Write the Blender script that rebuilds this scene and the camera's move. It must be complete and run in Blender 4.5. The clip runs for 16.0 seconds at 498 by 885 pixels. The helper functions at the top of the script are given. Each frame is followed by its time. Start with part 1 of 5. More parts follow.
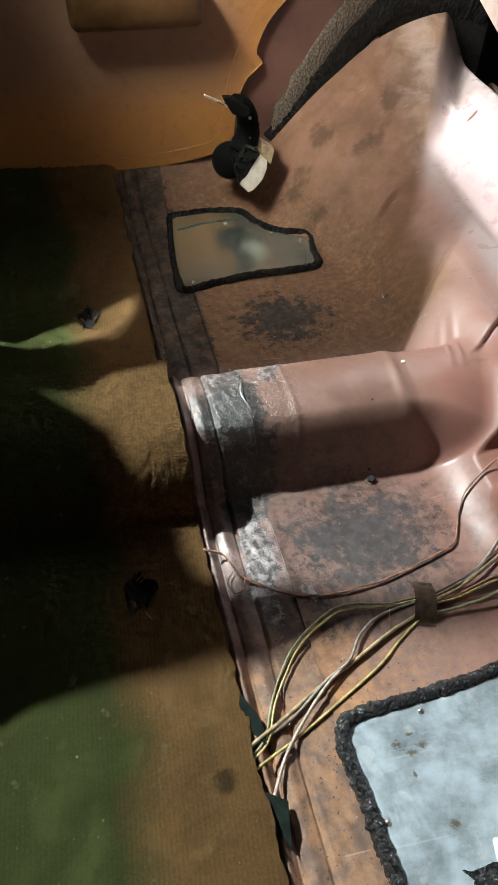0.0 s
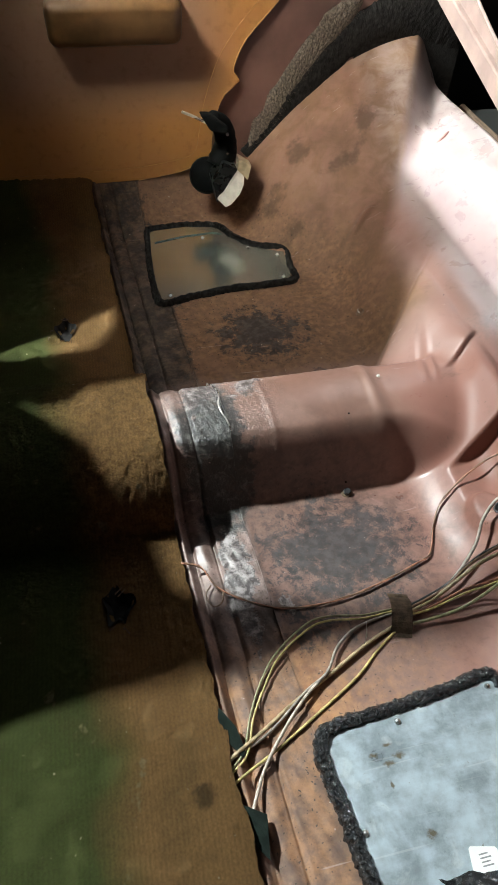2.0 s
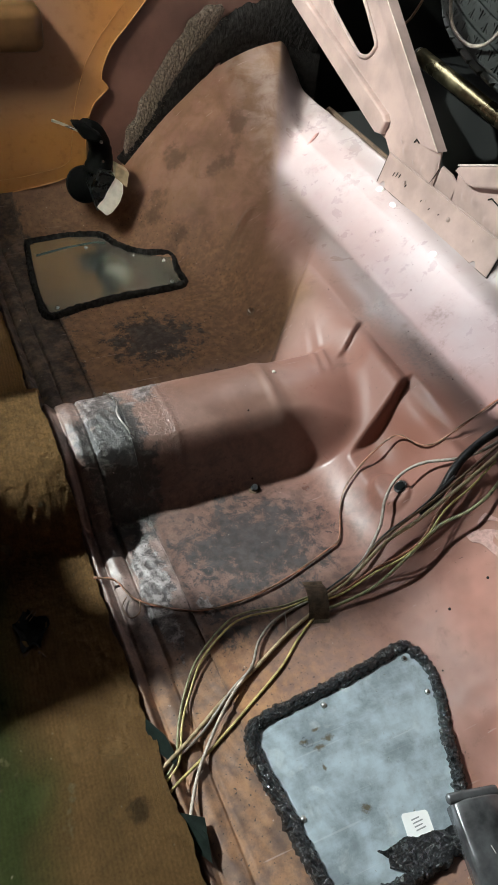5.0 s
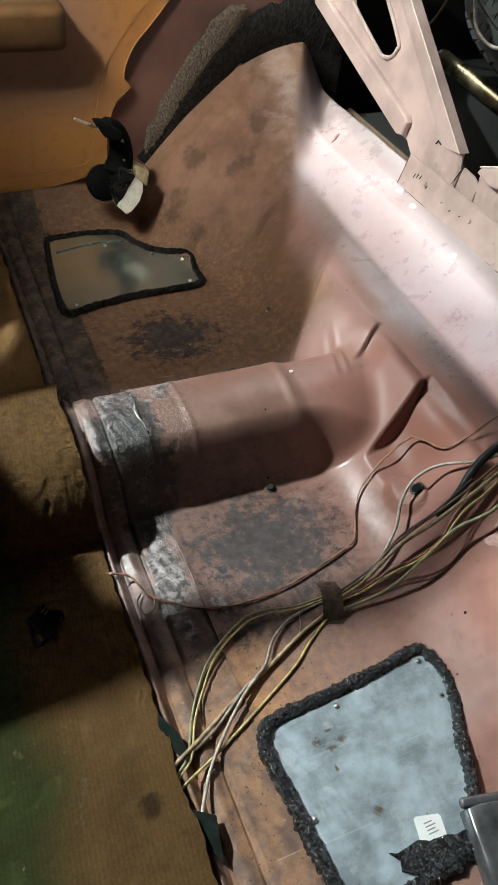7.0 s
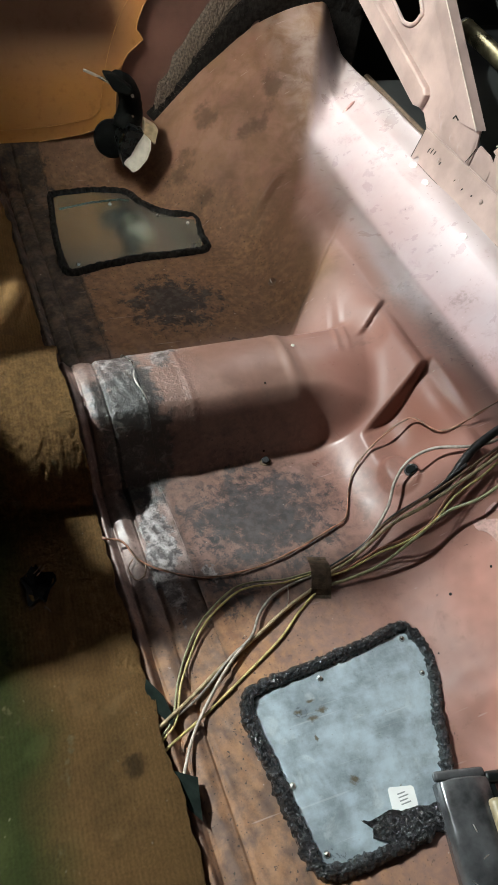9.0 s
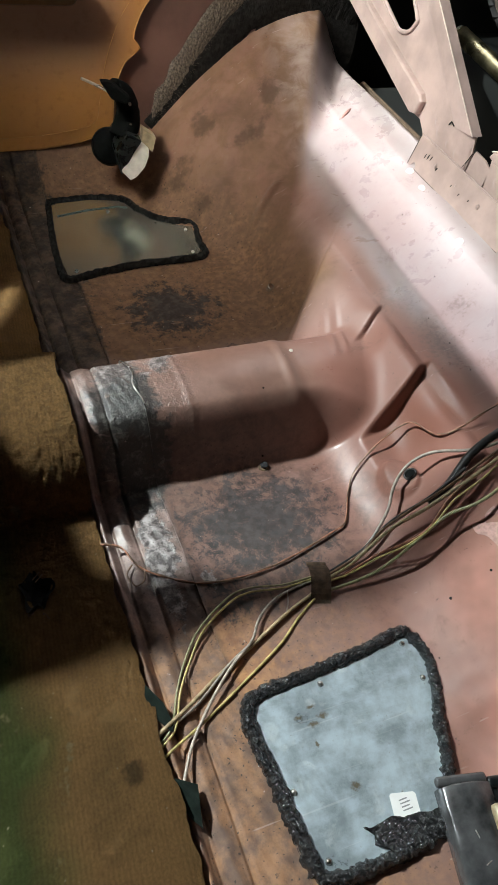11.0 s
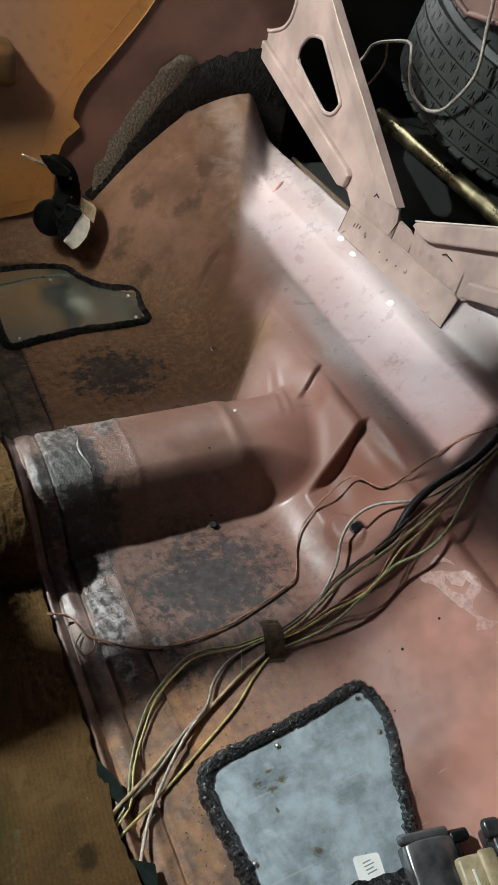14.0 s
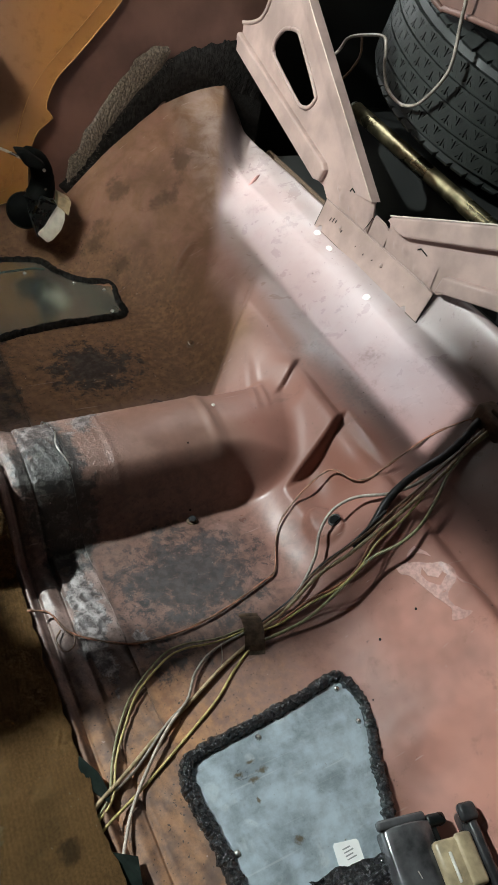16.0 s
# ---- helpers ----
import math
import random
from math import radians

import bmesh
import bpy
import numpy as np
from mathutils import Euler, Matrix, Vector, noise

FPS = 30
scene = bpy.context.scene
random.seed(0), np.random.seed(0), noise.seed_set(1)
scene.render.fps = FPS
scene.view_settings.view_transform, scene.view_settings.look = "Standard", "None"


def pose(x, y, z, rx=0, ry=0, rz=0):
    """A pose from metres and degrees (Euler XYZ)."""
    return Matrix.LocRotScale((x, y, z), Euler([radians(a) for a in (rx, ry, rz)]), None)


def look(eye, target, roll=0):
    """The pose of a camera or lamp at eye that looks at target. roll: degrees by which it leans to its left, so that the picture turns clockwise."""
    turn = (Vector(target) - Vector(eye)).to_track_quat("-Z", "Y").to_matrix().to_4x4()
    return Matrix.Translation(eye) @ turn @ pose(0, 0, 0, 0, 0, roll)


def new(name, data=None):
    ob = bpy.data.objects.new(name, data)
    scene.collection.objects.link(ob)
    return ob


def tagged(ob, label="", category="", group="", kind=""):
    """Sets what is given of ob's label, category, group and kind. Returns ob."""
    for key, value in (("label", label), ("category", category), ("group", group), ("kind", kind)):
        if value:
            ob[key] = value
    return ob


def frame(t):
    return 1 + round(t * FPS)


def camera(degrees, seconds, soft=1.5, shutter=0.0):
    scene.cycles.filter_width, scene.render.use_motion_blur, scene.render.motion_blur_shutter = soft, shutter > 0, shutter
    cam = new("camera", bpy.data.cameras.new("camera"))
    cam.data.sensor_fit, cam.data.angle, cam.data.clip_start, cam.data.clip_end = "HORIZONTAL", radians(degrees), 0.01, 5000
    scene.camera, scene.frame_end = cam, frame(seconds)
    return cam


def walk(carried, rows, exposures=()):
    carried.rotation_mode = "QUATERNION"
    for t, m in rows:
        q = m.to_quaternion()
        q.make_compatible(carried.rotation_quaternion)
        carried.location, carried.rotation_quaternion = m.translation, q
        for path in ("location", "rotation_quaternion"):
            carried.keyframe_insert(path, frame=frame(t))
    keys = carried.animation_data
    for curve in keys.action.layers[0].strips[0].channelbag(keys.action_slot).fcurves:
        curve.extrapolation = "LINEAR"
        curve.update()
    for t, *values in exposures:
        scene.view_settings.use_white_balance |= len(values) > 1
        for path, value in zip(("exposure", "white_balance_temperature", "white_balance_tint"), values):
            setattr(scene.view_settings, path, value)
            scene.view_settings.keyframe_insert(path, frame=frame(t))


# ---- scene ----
cam = camera(42.0, 16.0)
PATH = [
    (0, (0.097, -0.204, 0.707), (0.363, 1.089, -0.795), 0.5),
    (0.5, (0.098, -0.208, 0.711), (0.397, 1.116, -0.759), 1.0),
    (1, (0.097, -0.208, 0.714), (0.406, 1.128, -0.742), 1.2),
    (1.5, (0.095, -0.207, 0.713), (0.416, 1.115, -0.753), 1.9),
    (2, (0.094, -0.205, 0.714), (0.437, 1.097, -0.765), 2.8),
    (2.5, (0.09, -0.208, 0.714), (0.516, 1.108, -0.73), 4.1),
    (3, (0.094, -0.214, 0.718), (0.695, 1.072, -0.691), 5.8),
    (3.5, (0.095, -0.213, 0.714), (0.726, 1.029, -0.721), 6.9),
    (6, (0.099, -0.213, 0.709), (0.692, 1.016, -0.753), 4.8),
    (6.5, (0.099, -0.211, 0.709), (0.674, 1.008, -0.768), 4.8),
    (7, (0.091, -0.213, 0.706), (0.677, 1.037, -0.741), 5.9),
    (7.5, (0.084, -0.202, 0.721), (0.662, 1.008, -0.764), 8.8),
    (8, (0.083, -0.205, 0.709), (0.651, 0.992, -0.789), 8.8),
    (8.5, (0.084, -0.205, 0.711), (0.664, 0.984, -0.788), 9.2),
    (9, (0.088, -0.205, 0.714), (0.671, 0.96, -0.803), 10.0),
    (11.5, (0.088, -0.208, 0.709), (0.679, 0.976, -0.791), 9.6),
    (12, (0.089, -0.21, 0.707), (0.686, 0.988, -0.779), 9.6),
    (12.5, (0.085, -0.213, 0.707), (0.756, 1.03, -0.709), 10.1),
    (13, (0.087, -0.213, 0.712), (0.801, 1.027, -0.684), 10.9),
    (13.5, (0.087, -0.213, 0.716), (0.836, 1.031, -0.659), 11.1),
    (14, (0.087, -0.213, 0.72), (0.856, 1.036, -0.639), 11.1),
    (14.5, (0.087, -0.215, 0.721), (0.866, 1.04, -0.628), 10.9),
    (15, (0.087, -0.214, 0.724), (0.877, 1.029, -0.629), 11.4),
    (15.5, (0.084, -0.213, 0.721), (0.872, 1.029, -0.634), 11.9),
    (16, (0.085, -0.213, 0.725), (0.911, 0.991, -0.641), 12.6),
]
EXPOSURES = ((0.0, 0.36), (2.4, 0.28), (3.2, 0.0), (6.0, -0.08), (9.0, -0.02), (11.5, -0.02), (12.6, -0.10), (14.0, -0.38), (16.0, -0.36))
walk(cam, [(t, look(eye, target, roll)) for t, eye, target, roll in PATH], EXPOSURES)

# world and lamps
world = bpy.data.worlds.new("world")
scene.world = world
world.use_nodes = True
world.node_tree.nodes["Background"].inputs[0].default_value = (0.5, 0.55, 0.6, 1)
world.node_tree.nodes["Background"].inputs[1].default_value = 0.02
spot_data = bpy.data.lights.new("work_lamp", "SPOT")
spot_data.energy, spot_data.color, spot_data.shadow_soft_size = 215.0, (0.90, 0.985, 0.965), 0.022
spot_data.spot_size, spot_data.spot_blend = radians(82), 0.4
work_lamp = new("work_lamp", spot_data)
work_lamp.matrix_world = look((-0.65, 0.95, 1.28), (0.50, 0.30, 0.10))
# weak fill added under the roof to lift the shadows
roof_fill_data = bpy.data.lights.new("roof_fill", "AREA")
roof_fill_data.shape, roof_fill_data.size, roof_fill_data.energy, roof_fill_data.color = "DISK", 0.45, 0.35, (1.0, 0.97, 0.92)
roof_fill = new("roof_fill", roof_fill_data)
roof_fill.matrix_world = look((0.15, 0.80, 1.36), (0.25, 0.75, 0.0))

# narrow fill added to brighten the far footwell and side trim
footwell_fill_data = bpy.data.lights.new("footwell_fill", "AREA")
footwell_fill_data.shape, footwell_fill_data.size, footwell_fill_data.energy, footwell_fill_data.color = "DISK", 0.30, 3.2, (1.0, 0.97, 0.86)
footwell_fill_data.spread = radians(58)
footwell_fill = new("footwell_fill", footwell_fill_data)
footwell_fill.matrix_world = look((-0.40, 0.70, 1.34), (0.42, 1.10, 0.2))
side_data = bpy.data.lights.new("side_window_light", "AREA")
side_data.shape, side_data.size, side_data.size_y, side_data.energy, side_data.color = "RECTANGLE", 0.26, 0.86, 4.0, (0.95, 0.98, 1.0)
side_window_light = new("side_window_light", side_data)
side_window_light.matrix_world = look((0.90, 1.235, 0.93), (0.90, 0.20, 0.93))
# lamp added outside the body; its slit beam makes the bright pan band
band_lamp_data = bpy.data.lights.new("band_lamp", "SPOT")
band_lamp_data.energy, band_lamp_data.color, band_lamp_data.shadow_soft_size = 1550.0, (0.90, 0.945, 1.0), 0.006
band_lamp_data.spot_size, band_lamp_data.spot_blend = radians(30), 0.3
band_lamp = new("band_lamp", band_lamp_data)
band_lamp.matrix_world = look((-3.0, -1.0, 1.9), (0.70, 0.50, 0.18))


# materials
class Nodes:
    """A node material with short calls: every call gives the socket of a new node."""

    def __init__(self, name, rough=0.6, metal=0.0, spec=0.5):
        self.m = bpy.data.materials.new(name)
        self.m.use_nodes = True
        self.t = self.m.node_tree
        self.b = self.t.nodes["Principled BSDF"]
        self.b.inputs["Roughness"].default_value = rough
        self.b.inputs["Metallic"].default_value = metal
        self.b.inputs["Specular IOR Level"].default_value = spec
        self.co = self.t.nodes.new("ShaderNodeTexCoord").outputs["Object"]

    def put(self, node, key, v):
        if isinstance(v, bpy.types.NodeSocket):
            self.t.links.new(v, node.inputs[key])
        else:
            node.inputs[key].default_value = v

    def math(self, op, a, b=0.0, clamp=False):
        n = self.t.nodes.new("ShaderNodeMath")
        n.operation, n.use_clamp = op, clamp
        self.put(n, 0, a), self.put(n, 1, b)
        return n.outputs[0]

    def noise(self, scale, detail=4.0, rough=0.55, dist=0.0, co=None):
        n = self.t.nodes.new("ShaderNodeTexNoise")
        n.inputs["Scale"].default_value, n.inputs["Detail"].default_value = scale, detail
        n.inputs["Roughness"].default_value, n.inputs["Distortion"].default_value = rough, dist
        self.t.links.new(co or self.co, n.inputs["Vector"])
        return n.outputs["Fac"]

    def step(self, v, lo, hi, a=0.0, b=1.0):
        n = self.t.nodes.new("ShaderNodeMapRange")
        n.interpolation_type = "SMOOTHSTEP"
        self.put(n, "Value", v)
        for key, value in (("From Min", lo), ("From Max", hi), ("To Min", a), ("To Max", b)):
            n.inputs[key].default_value = value
        return n.outputs["Result"]

    def mix(self, f, a, b):
        n = self.t.nodes.new("ShaderNodeMix")
        n.data_type = "RGBA"
        for key, v in ((0, f), (6, a), (7, b)):
            self.put(n, key, (*v, 1) if isinstance(v, tuple) else v)
        return n.outputs[2]

    def scaled(self, sx, sy, sz, loc=(0, 0, 0), rot=0.0):
        n = self.t.nodes.new("ShaderNodeMapping")
        n.vector_type = "POINT"
        n.inputs["Scale"].default_value, n.inputs["Location"].default_value = (sx, sy, sz), loc
        n.inputs["Rotation"].default_value = (0, 0, rot)
        self.t.links.new(self.co, n.inputs["Vector"])
        return n.outputs[0]

    def axis(self, n):
        s = self.t.nodes.new("ShaderNodeSeparateXYZ")
        self.t.links.new(self.co, s.inputs[0])
        return s.outputs[n]

    def spot(self, cx, cy, rx, ry):
        """1 at the middle of an ellipse in plan, 0 at its rim."""
        v = self.scaled(1 / rx, 1 / ry, 0, (-cx / rx, -cy / ry, 0))
        n = self.t.nodes.new("ShaderNodeVectorMath")
        n.operation = "LENGTH"
        self.t.links.new(v, n.inputs[0])
        return self.math("SUBTRACT", 1.0, n.outputs["Value"], True)

    def rand(self):
        return self.t.nodes.new("ShaderNodeObjectInfo").outputs["Random"]

    def bump(self, height, strength, dist=0.002):
        n = self.t.nodes.new("ShaderNodeBump")
        n.inputs["Strength"].default_value, n.inputs["Distance"].default_value = strength, dist
        self.put(n, "Height", height)
        self.t.links.new(n.outputs[0], self.b.inputs["Normal"])
        return self

    def out(self, colour, rough=None):
        self.put(self.b, "Base Color", (*colour, 1) if isinstance(colour, tuple) else colour)
        if rough is not None:
            self.put(self.b, "Roughness", rough)
        return self.m


def plain(name, col, rough=0.6, metal=0.0, vary=0.25, scale=60.0, relief=0.1):
    k = Nodes(name, rough, metal)
    n = k.noise(scale, 5)
    dark = tuple(c * (1 - vary) for c in col)
    light = tuple(min(1, c * (1 + vary)) for c in col)
    k.bump(k.noise(scale * 4, 3), relief, 0.001)
    return k.out(k.mix(k.step(n, 0.3, 0.7), dark, light), k.step(k.noise(scale * 0.5), 0.3, 0.7, rough - 0.08, min(1, rough + 0.08)))


def paint():
    k = Nodes("primer_paint", 0.35, 0.0, 0.9)
    x, y, z = k.axis(0), k.axis(1), k.axis(2)
    broad, mid, fine, speck = k.noise(5, 4, 0.6), k.noise(22, 6, 0.65, 0.4), k.noise(90, 5, 0.6), k.noise(260, 2)
    c = k.mix(k.step(broad, 0.35, 0.65), (0.255, 0.132, 0.106), (0.33, 0.195, 0.166))
    c = k.mix(k.step(mid, 0.52, 0.75, 0, 0.5), c, (0.24, 0.105, 0.072))
    # pale dust, held back at the near end to paint in its shade
    dust_and_shade = k.math("MULTIPLY", k.step(x, 0.61, 0.67), k.step(k.noise(9, 6, 0.6), 0.30, 0.65, 0.55, 0.85))
    dust_and_shade = k.math("MULTIPLY", dust_and_shade, k.step(y, 0.18, 0.34, 0.10, 1.0))
    c = k.mix(dust_and_shade, c, (0.42, 0.365, 0.36))
    # redder heel paint, brightened at the near side as a painted light pool
    bare = k.math("MULTIPLY", k.step(y, 0.50, 0.36), k.step(x, 0.38, 0.50))
    bare = k.math("MULTIPLY", bare, k.step(x, 0.70, 0.60))
    c = k.mix(k.math("MULTIPLY", bare, 0.85), c, k.mix(k.step(broad, 0.35, 0.65), (0.23, 0.104, 0.080), k.mix(k.step(y, 0.14, 0.02), (0.30, 0.138, 0.108), (0.56, 0.245, 0.185))))
    gloss = k.math("SUBTRACT", 0.9, k.math("MULTIPLY", k.math("MULTIPLY", bare, k.step(y, 0.02, 0.14, 0.4, 1.0)), 0.62))
    rough = k.step(mid, 0.3, 0.75, 0.25, 0.42)
    rough = k.math("ADD", rough, k.math("MULTIPLY", k.step(x, 0.49, 0.53, 0.0, 0.12), k.step(x, 0.64, 0.60)))
    rough = k.math("ADD", rough, k.math("MULTIPLY", k.step(y, 0.26, 0.12, 0.0, 0.27), k.step(x, 0.70, 0.60)))
    relief = k.math("MULTIPLY", fine, 0.25)
    # rust where damp carpet lay: along the front and in the far footwell
    front = k.step(x, 0.50, 0.24)
    beside = k.math("ADD", k.math("ADD", k.math("MULTIPLY", x, -0.90), k.math("MULTIPLY", y, 0.43)), 0.2147)
    beside = k.math("MAXIMUM", k.step(beside, -0.005, 0.03), k.step(x, 0.61, 0.57))
    far = k.math("MULTIPLY", k.step(y, 0.50, 0.60), beside)
    gloss = k.math("SUBTRACT", gloss, k.math("MULTIPLY", far, 0.65), True)
    low = k.step(z, 0.11, 0.02)
    # far wheelhouse browned darker: its shade painted in with the grime
    c = k.mix(k.math("MULTIPLY", far, k.step(mid, 0.35, 0.7, 0.95, 0.6)), c, k.mix(k.step(broad, 0.38, 0.62), (0.110, 0.058, 0.030), (0.19, 0.105, 0.056)))
    rough = k.math("ADD", rough, k.math("MULTIPLY", far, 0.25))
    damp = k.math("MULTIPLY", k.math("MAXIMUM", front, far), low)
    hump = k.math("MULTIPLY", k.math("MULTIPLY", k.step(y, 0.29, 0.31), k.step(y, 0.52, 0.50)), k.step(x, 0.50, 0.42))
    rough = k.math("ADD", rough, k.math("MULTIPLY", hump, 0.10))
    c = k.mix(k.math("MULTIPLY", hump, k.step(mid, 0.3, 0.7, 0.75, 1.0)), c, k.mix(k.step(broad, 0.4, 0.6), (0.165, 0.082, 0.058), (0.29, 0.172, 0.135)))
    rust = k.math("MULTIPLY", damp, k.step(k.math("ADD", mid, k.math("MULTIPLY", fine, 0.35)), 0.50, 0.80, 0.45, 1.0))
    rust = k.math("MAXIMUM", rust, k.math("MULTIPLY", damp, k.step(y, 0.17, 0.07, 0.0, 0.85)))
    c = k.mix(rust, c, k.mix(k.step(fine, 0.25, 0.8), k.mix(k.step(y, 0.45, 0.55), (0.16, 0.085, 0.064), (0.105, 0.058, 0.034)), k.mix(k.step(y, 0.14, 0.05), k.mix(k.step(y, 0.45, 0.55), (0.27, 0.165, 0.130), (0.235, 0.135, 0.072)), (0.46, 0.225, 0.095))))
    relief = k.math("ADD", relief, k.math("MULTIPLY", k.math("MULTIPLY", front, low), k.math("MULTIPLY", k.noise(75, 6, 0.7), 0.9)))
    rough = k.math("ADD", rough, k.math("MULTIPLY", rust, 0.16))
    # brown rust round the near footwell's worn coating, deepened as painted half-shade
    rust_shade = k.math("MULTIPLY", k.spot(0.315, 0.205, 0.24, 0.19), 1.7, True)
    rust_shade = k.math("MULTIPLY", rust_shade, k.step(k.noise(34, 8, 0.72, 0.5), 0.36, 0.60, 0.15, 0.90))
    c = k.mix(rust_shade, c, k.mix(k.step(k.noise(120, 4, 0.65), 0.42, 0.62), (0.060, 0.036, 0.030), (0.165, 0.088, 0.066)))
    # orange rust wash beside the carpet edge
    wash = k.math("MULTIPLY", k.math("MULTIPLY", k.step(y, 0.15, 0.07), k.step(x, 0.31, 0.24)), k.step(k.noise(26, 6, 0.65, 0.3), 0.35, 0.62, 0.25, 0.8))
    c = k.mix(wash, c, k.mix(k.step(fine, 0.35, 0.65), (0.30, 0.125, 0.045), (0.47, 0.235, 0.10)))
    # worn coating and tar in patches; the long far strip also paints in shadow
    tar = k.noise(46, 9, 0.80, 0.25)
    for cx, cy, rx, ry, lo in ((0.335, 0.215, 0.13, 0.11, 0.64), (0.335, 0.672, 0.10, 0.09, 0.62), (0.26, 0.19, 0.05, 0.05, 0.75), (0.35, 0.96, 0.10, 0.10, 0.86), (0.42, 0.55, 0.08, 0.06, 0.8), (0.135, 0.80, 0.085, 0.42, 0.60), (0.16, 0.60, 0.05, 0.10, 0.62), (0.27, 0.115, 0.08, 0.05, 0.72)):
        inside = k.spot(cx, cy, rx * 1.2, ry * 1.2)
        s = k.step(k.math("ADD", tar, k.math("MULTIPLY", inside, 0.30)), lo - 0.05, lo + 0.07, 0, 0.85)
        c = k.mix(k.math("MULTIPLY", s, k.step(inside, 0.0, 0.30)), c, k.mix(k.step(fine, 0.4, 0.65), (0.012, 0.013, 0.015), (0.040, 0.041, 0.043)))
    # dark scuffs on the seat pan
    for cx, cy, rx, ry in ((0.725, 0.765, 0.020, 0.018), (0.755, 0.792, 0.020, 0.018), (0.708, 0.619, 0.014, 0.014), (0.705, 0.515, 0.016, 0.014), (0.728, 0.560, 0.012, 0.012), (0.690, 0.400, 0.030, 0.030), (0.63, 0.47, 0.05, 0.06), (0.64, 0.36, 0.04, 0.10)):
        inside = k.spot(cx, cy, rx, ry)
        s = k.step(k.math("ADD", k.noise(150, 5, 0.7), k.math("MULTIPLY", inside, 0.25)), 0.58, 0.82, 0, 0.42)
        c = k.mix(k.math("MULTIPLY", s, k.step(inside, 0.0, 0.5)), c, (0.12, 0.085, 0.075))
    # reddish darkening of one heel facet, its shade painted in
    red = k.math("MULTIPLY", k.spot(0.585, 0.262, 0.06, 0.075), 1.5, True)
    c = k.mix(k.math("MULTIPLY", red, 0.6), c, (0.20, 0.075, 0.050))
    # oily stains on the wheelhouse
    for cx, cy, rx, ry in ((0.50, 1.06, 0.03, 0.05), (0.575, 0.985, 0.045, 0.03), (0.62, 1.03, 0.03, 0.05), (0.46, 0.93, 0.05, 0.03), (0.44, 1.02, 0.04, 0.04)):
        inside = k.spot(cx, cy, rx, ry)
        s = k.step(k.math("ADD", k.noise(28, 6, 0.65), k.math("MULTIPLY", inside, 0.35)), 0.56, 0.82, 0, 0.6)
        c = k.mix(k.math("MULTIPLY", s, k.step(inside, 0.0, 0.35)), c, (0.045, 0.026, 0.015))
    # bare scaly steel at the lap over the tunnel
    scale = k.noise(75, 7, 0.7, 0.3)
    seamed = k.step(k.math("ADD", x, k.math("MULTIPLY", y, 0.055)), 0.243, 0.236)
    # far half of the strip darkened for tar and shadow together
    c = k.mix(k.math("MULTIPLY", seamed, 0.75), c, k.mix(k.step(k.noise(26, 9, 0.72), 0.40, 0.66), k.mix(k.step(y, 0.50, 0.60), (0.085, 0.055, 0.046), (0.022, 0.017, 0.014)), k.mix(k.step(y, 0.16, 0.06), k.mix(k.step(y, 0.50, 0.60), (0.34, 0.235, 0.21), (0.115, 0.078, 0.058)), (0.36, 0.185, 0.095))))
    relief = k.math("ADD", relief, k.math("MULTIPLY", seamed, k.math("MULTIPLY", k.noise(110, 5, 0.65), 0.8)))
    for cx, cy, rx, ry, lo in ((0.195, 0.43, 0.055, 0.12, 0.70), (0.255, 0.44, 0.05, 0.05, 0.78), (0.197, 0.20, 0.034, 0.15, 0.69), (0.245, 0.155, 0.018, 0.03, 0.74)):
        s = k.step(k.math("ADD", k.noise(40, 8, 0.75, 0.5), k.math("MULTIPLY", k.spot(cx, cy, rx, ry), 0.5)), lo, lo + 0.07)
        c = k.mix(s, c, k.mix(k.step(scale, 0.42, 0.62), (0.045, 0.034, 0.034), (0.34, 0.30, 0.295)))
        relief = k.math("ADD", relief, k.math("MULTIPLY", s, k.math("MULTIPLY", scale, 1.6)))
    crust = k.math("MULTIPLY", k.spot(0.215, 0.41, 0.10, 0.16), 2.0, True)
    flakes = k.step(k.noise(190, 4, 0.6, 0.2), 0.44, 0.66)
    relief = k.math("ADD", relief, k.math("MULTIPLY", crust, k.math("MULTIPLY", flakes, 0.7)))
    c = k.mix(k.math("MULTIPLY", crust, k.math("MULTIPLY", k.step(flakes, 0.2, 0.8, 1.0, 0.0), 0.35)), c, (0.07, 0.045, 0.038))
    # black tar, widened to paint in shadow on the tunnel's near side
    black = k.step(k.math("ADD", k.noise(30, 7, 0.7), k.math("MULTIPLY", k.spot(0.196, 0.350, 0.070, 0.125), 0.7)), 0.68, 0.84, 0, 0.95)
    c = k.mix(black, c, k.mix(k.step(scale, 0.5, 0.66), (0.012, 0.012, 0.012), (0.10, 0.10, 0.09)))
    relief = k.math("ADD", relief, k.math("MULTIPLY", black, scale))
    c = k.mix(k.math("MULTIPLY", damp, k.step(speck, 0.66, 0.70)), c, (0.05, 0.03, 0.02))
    c = k.mix(k.math("MULTIPLY", damp, k.step(k.noise(170, 2), 0.765, 0.78)), c, (0.62, 0.55, 0.48))
    grime = k.step(k.noise(24, 9, 0.75, 0.3), 0.54, 0.76, 0, 0.65)
    c = k.mix(grime, c, (0.13, 0.072, 0.050))
    rough = k.math("ADD", rough, k.math("MULTIPLY", grime, 0.25))
    pits = k.math("MULTIPLY", k.step(k.noise(120, 3, 0.6), 0.685, 0.74, 0, 0.6), k.step(k.noise(7, 3), 0.42, 0.58))
    c = k.mix(pits, c, (0.045, 0.028, 0.020))
    relief = k.math("SUBTRACT", relief, k.math("MULTIPLY", pits, 0.6))
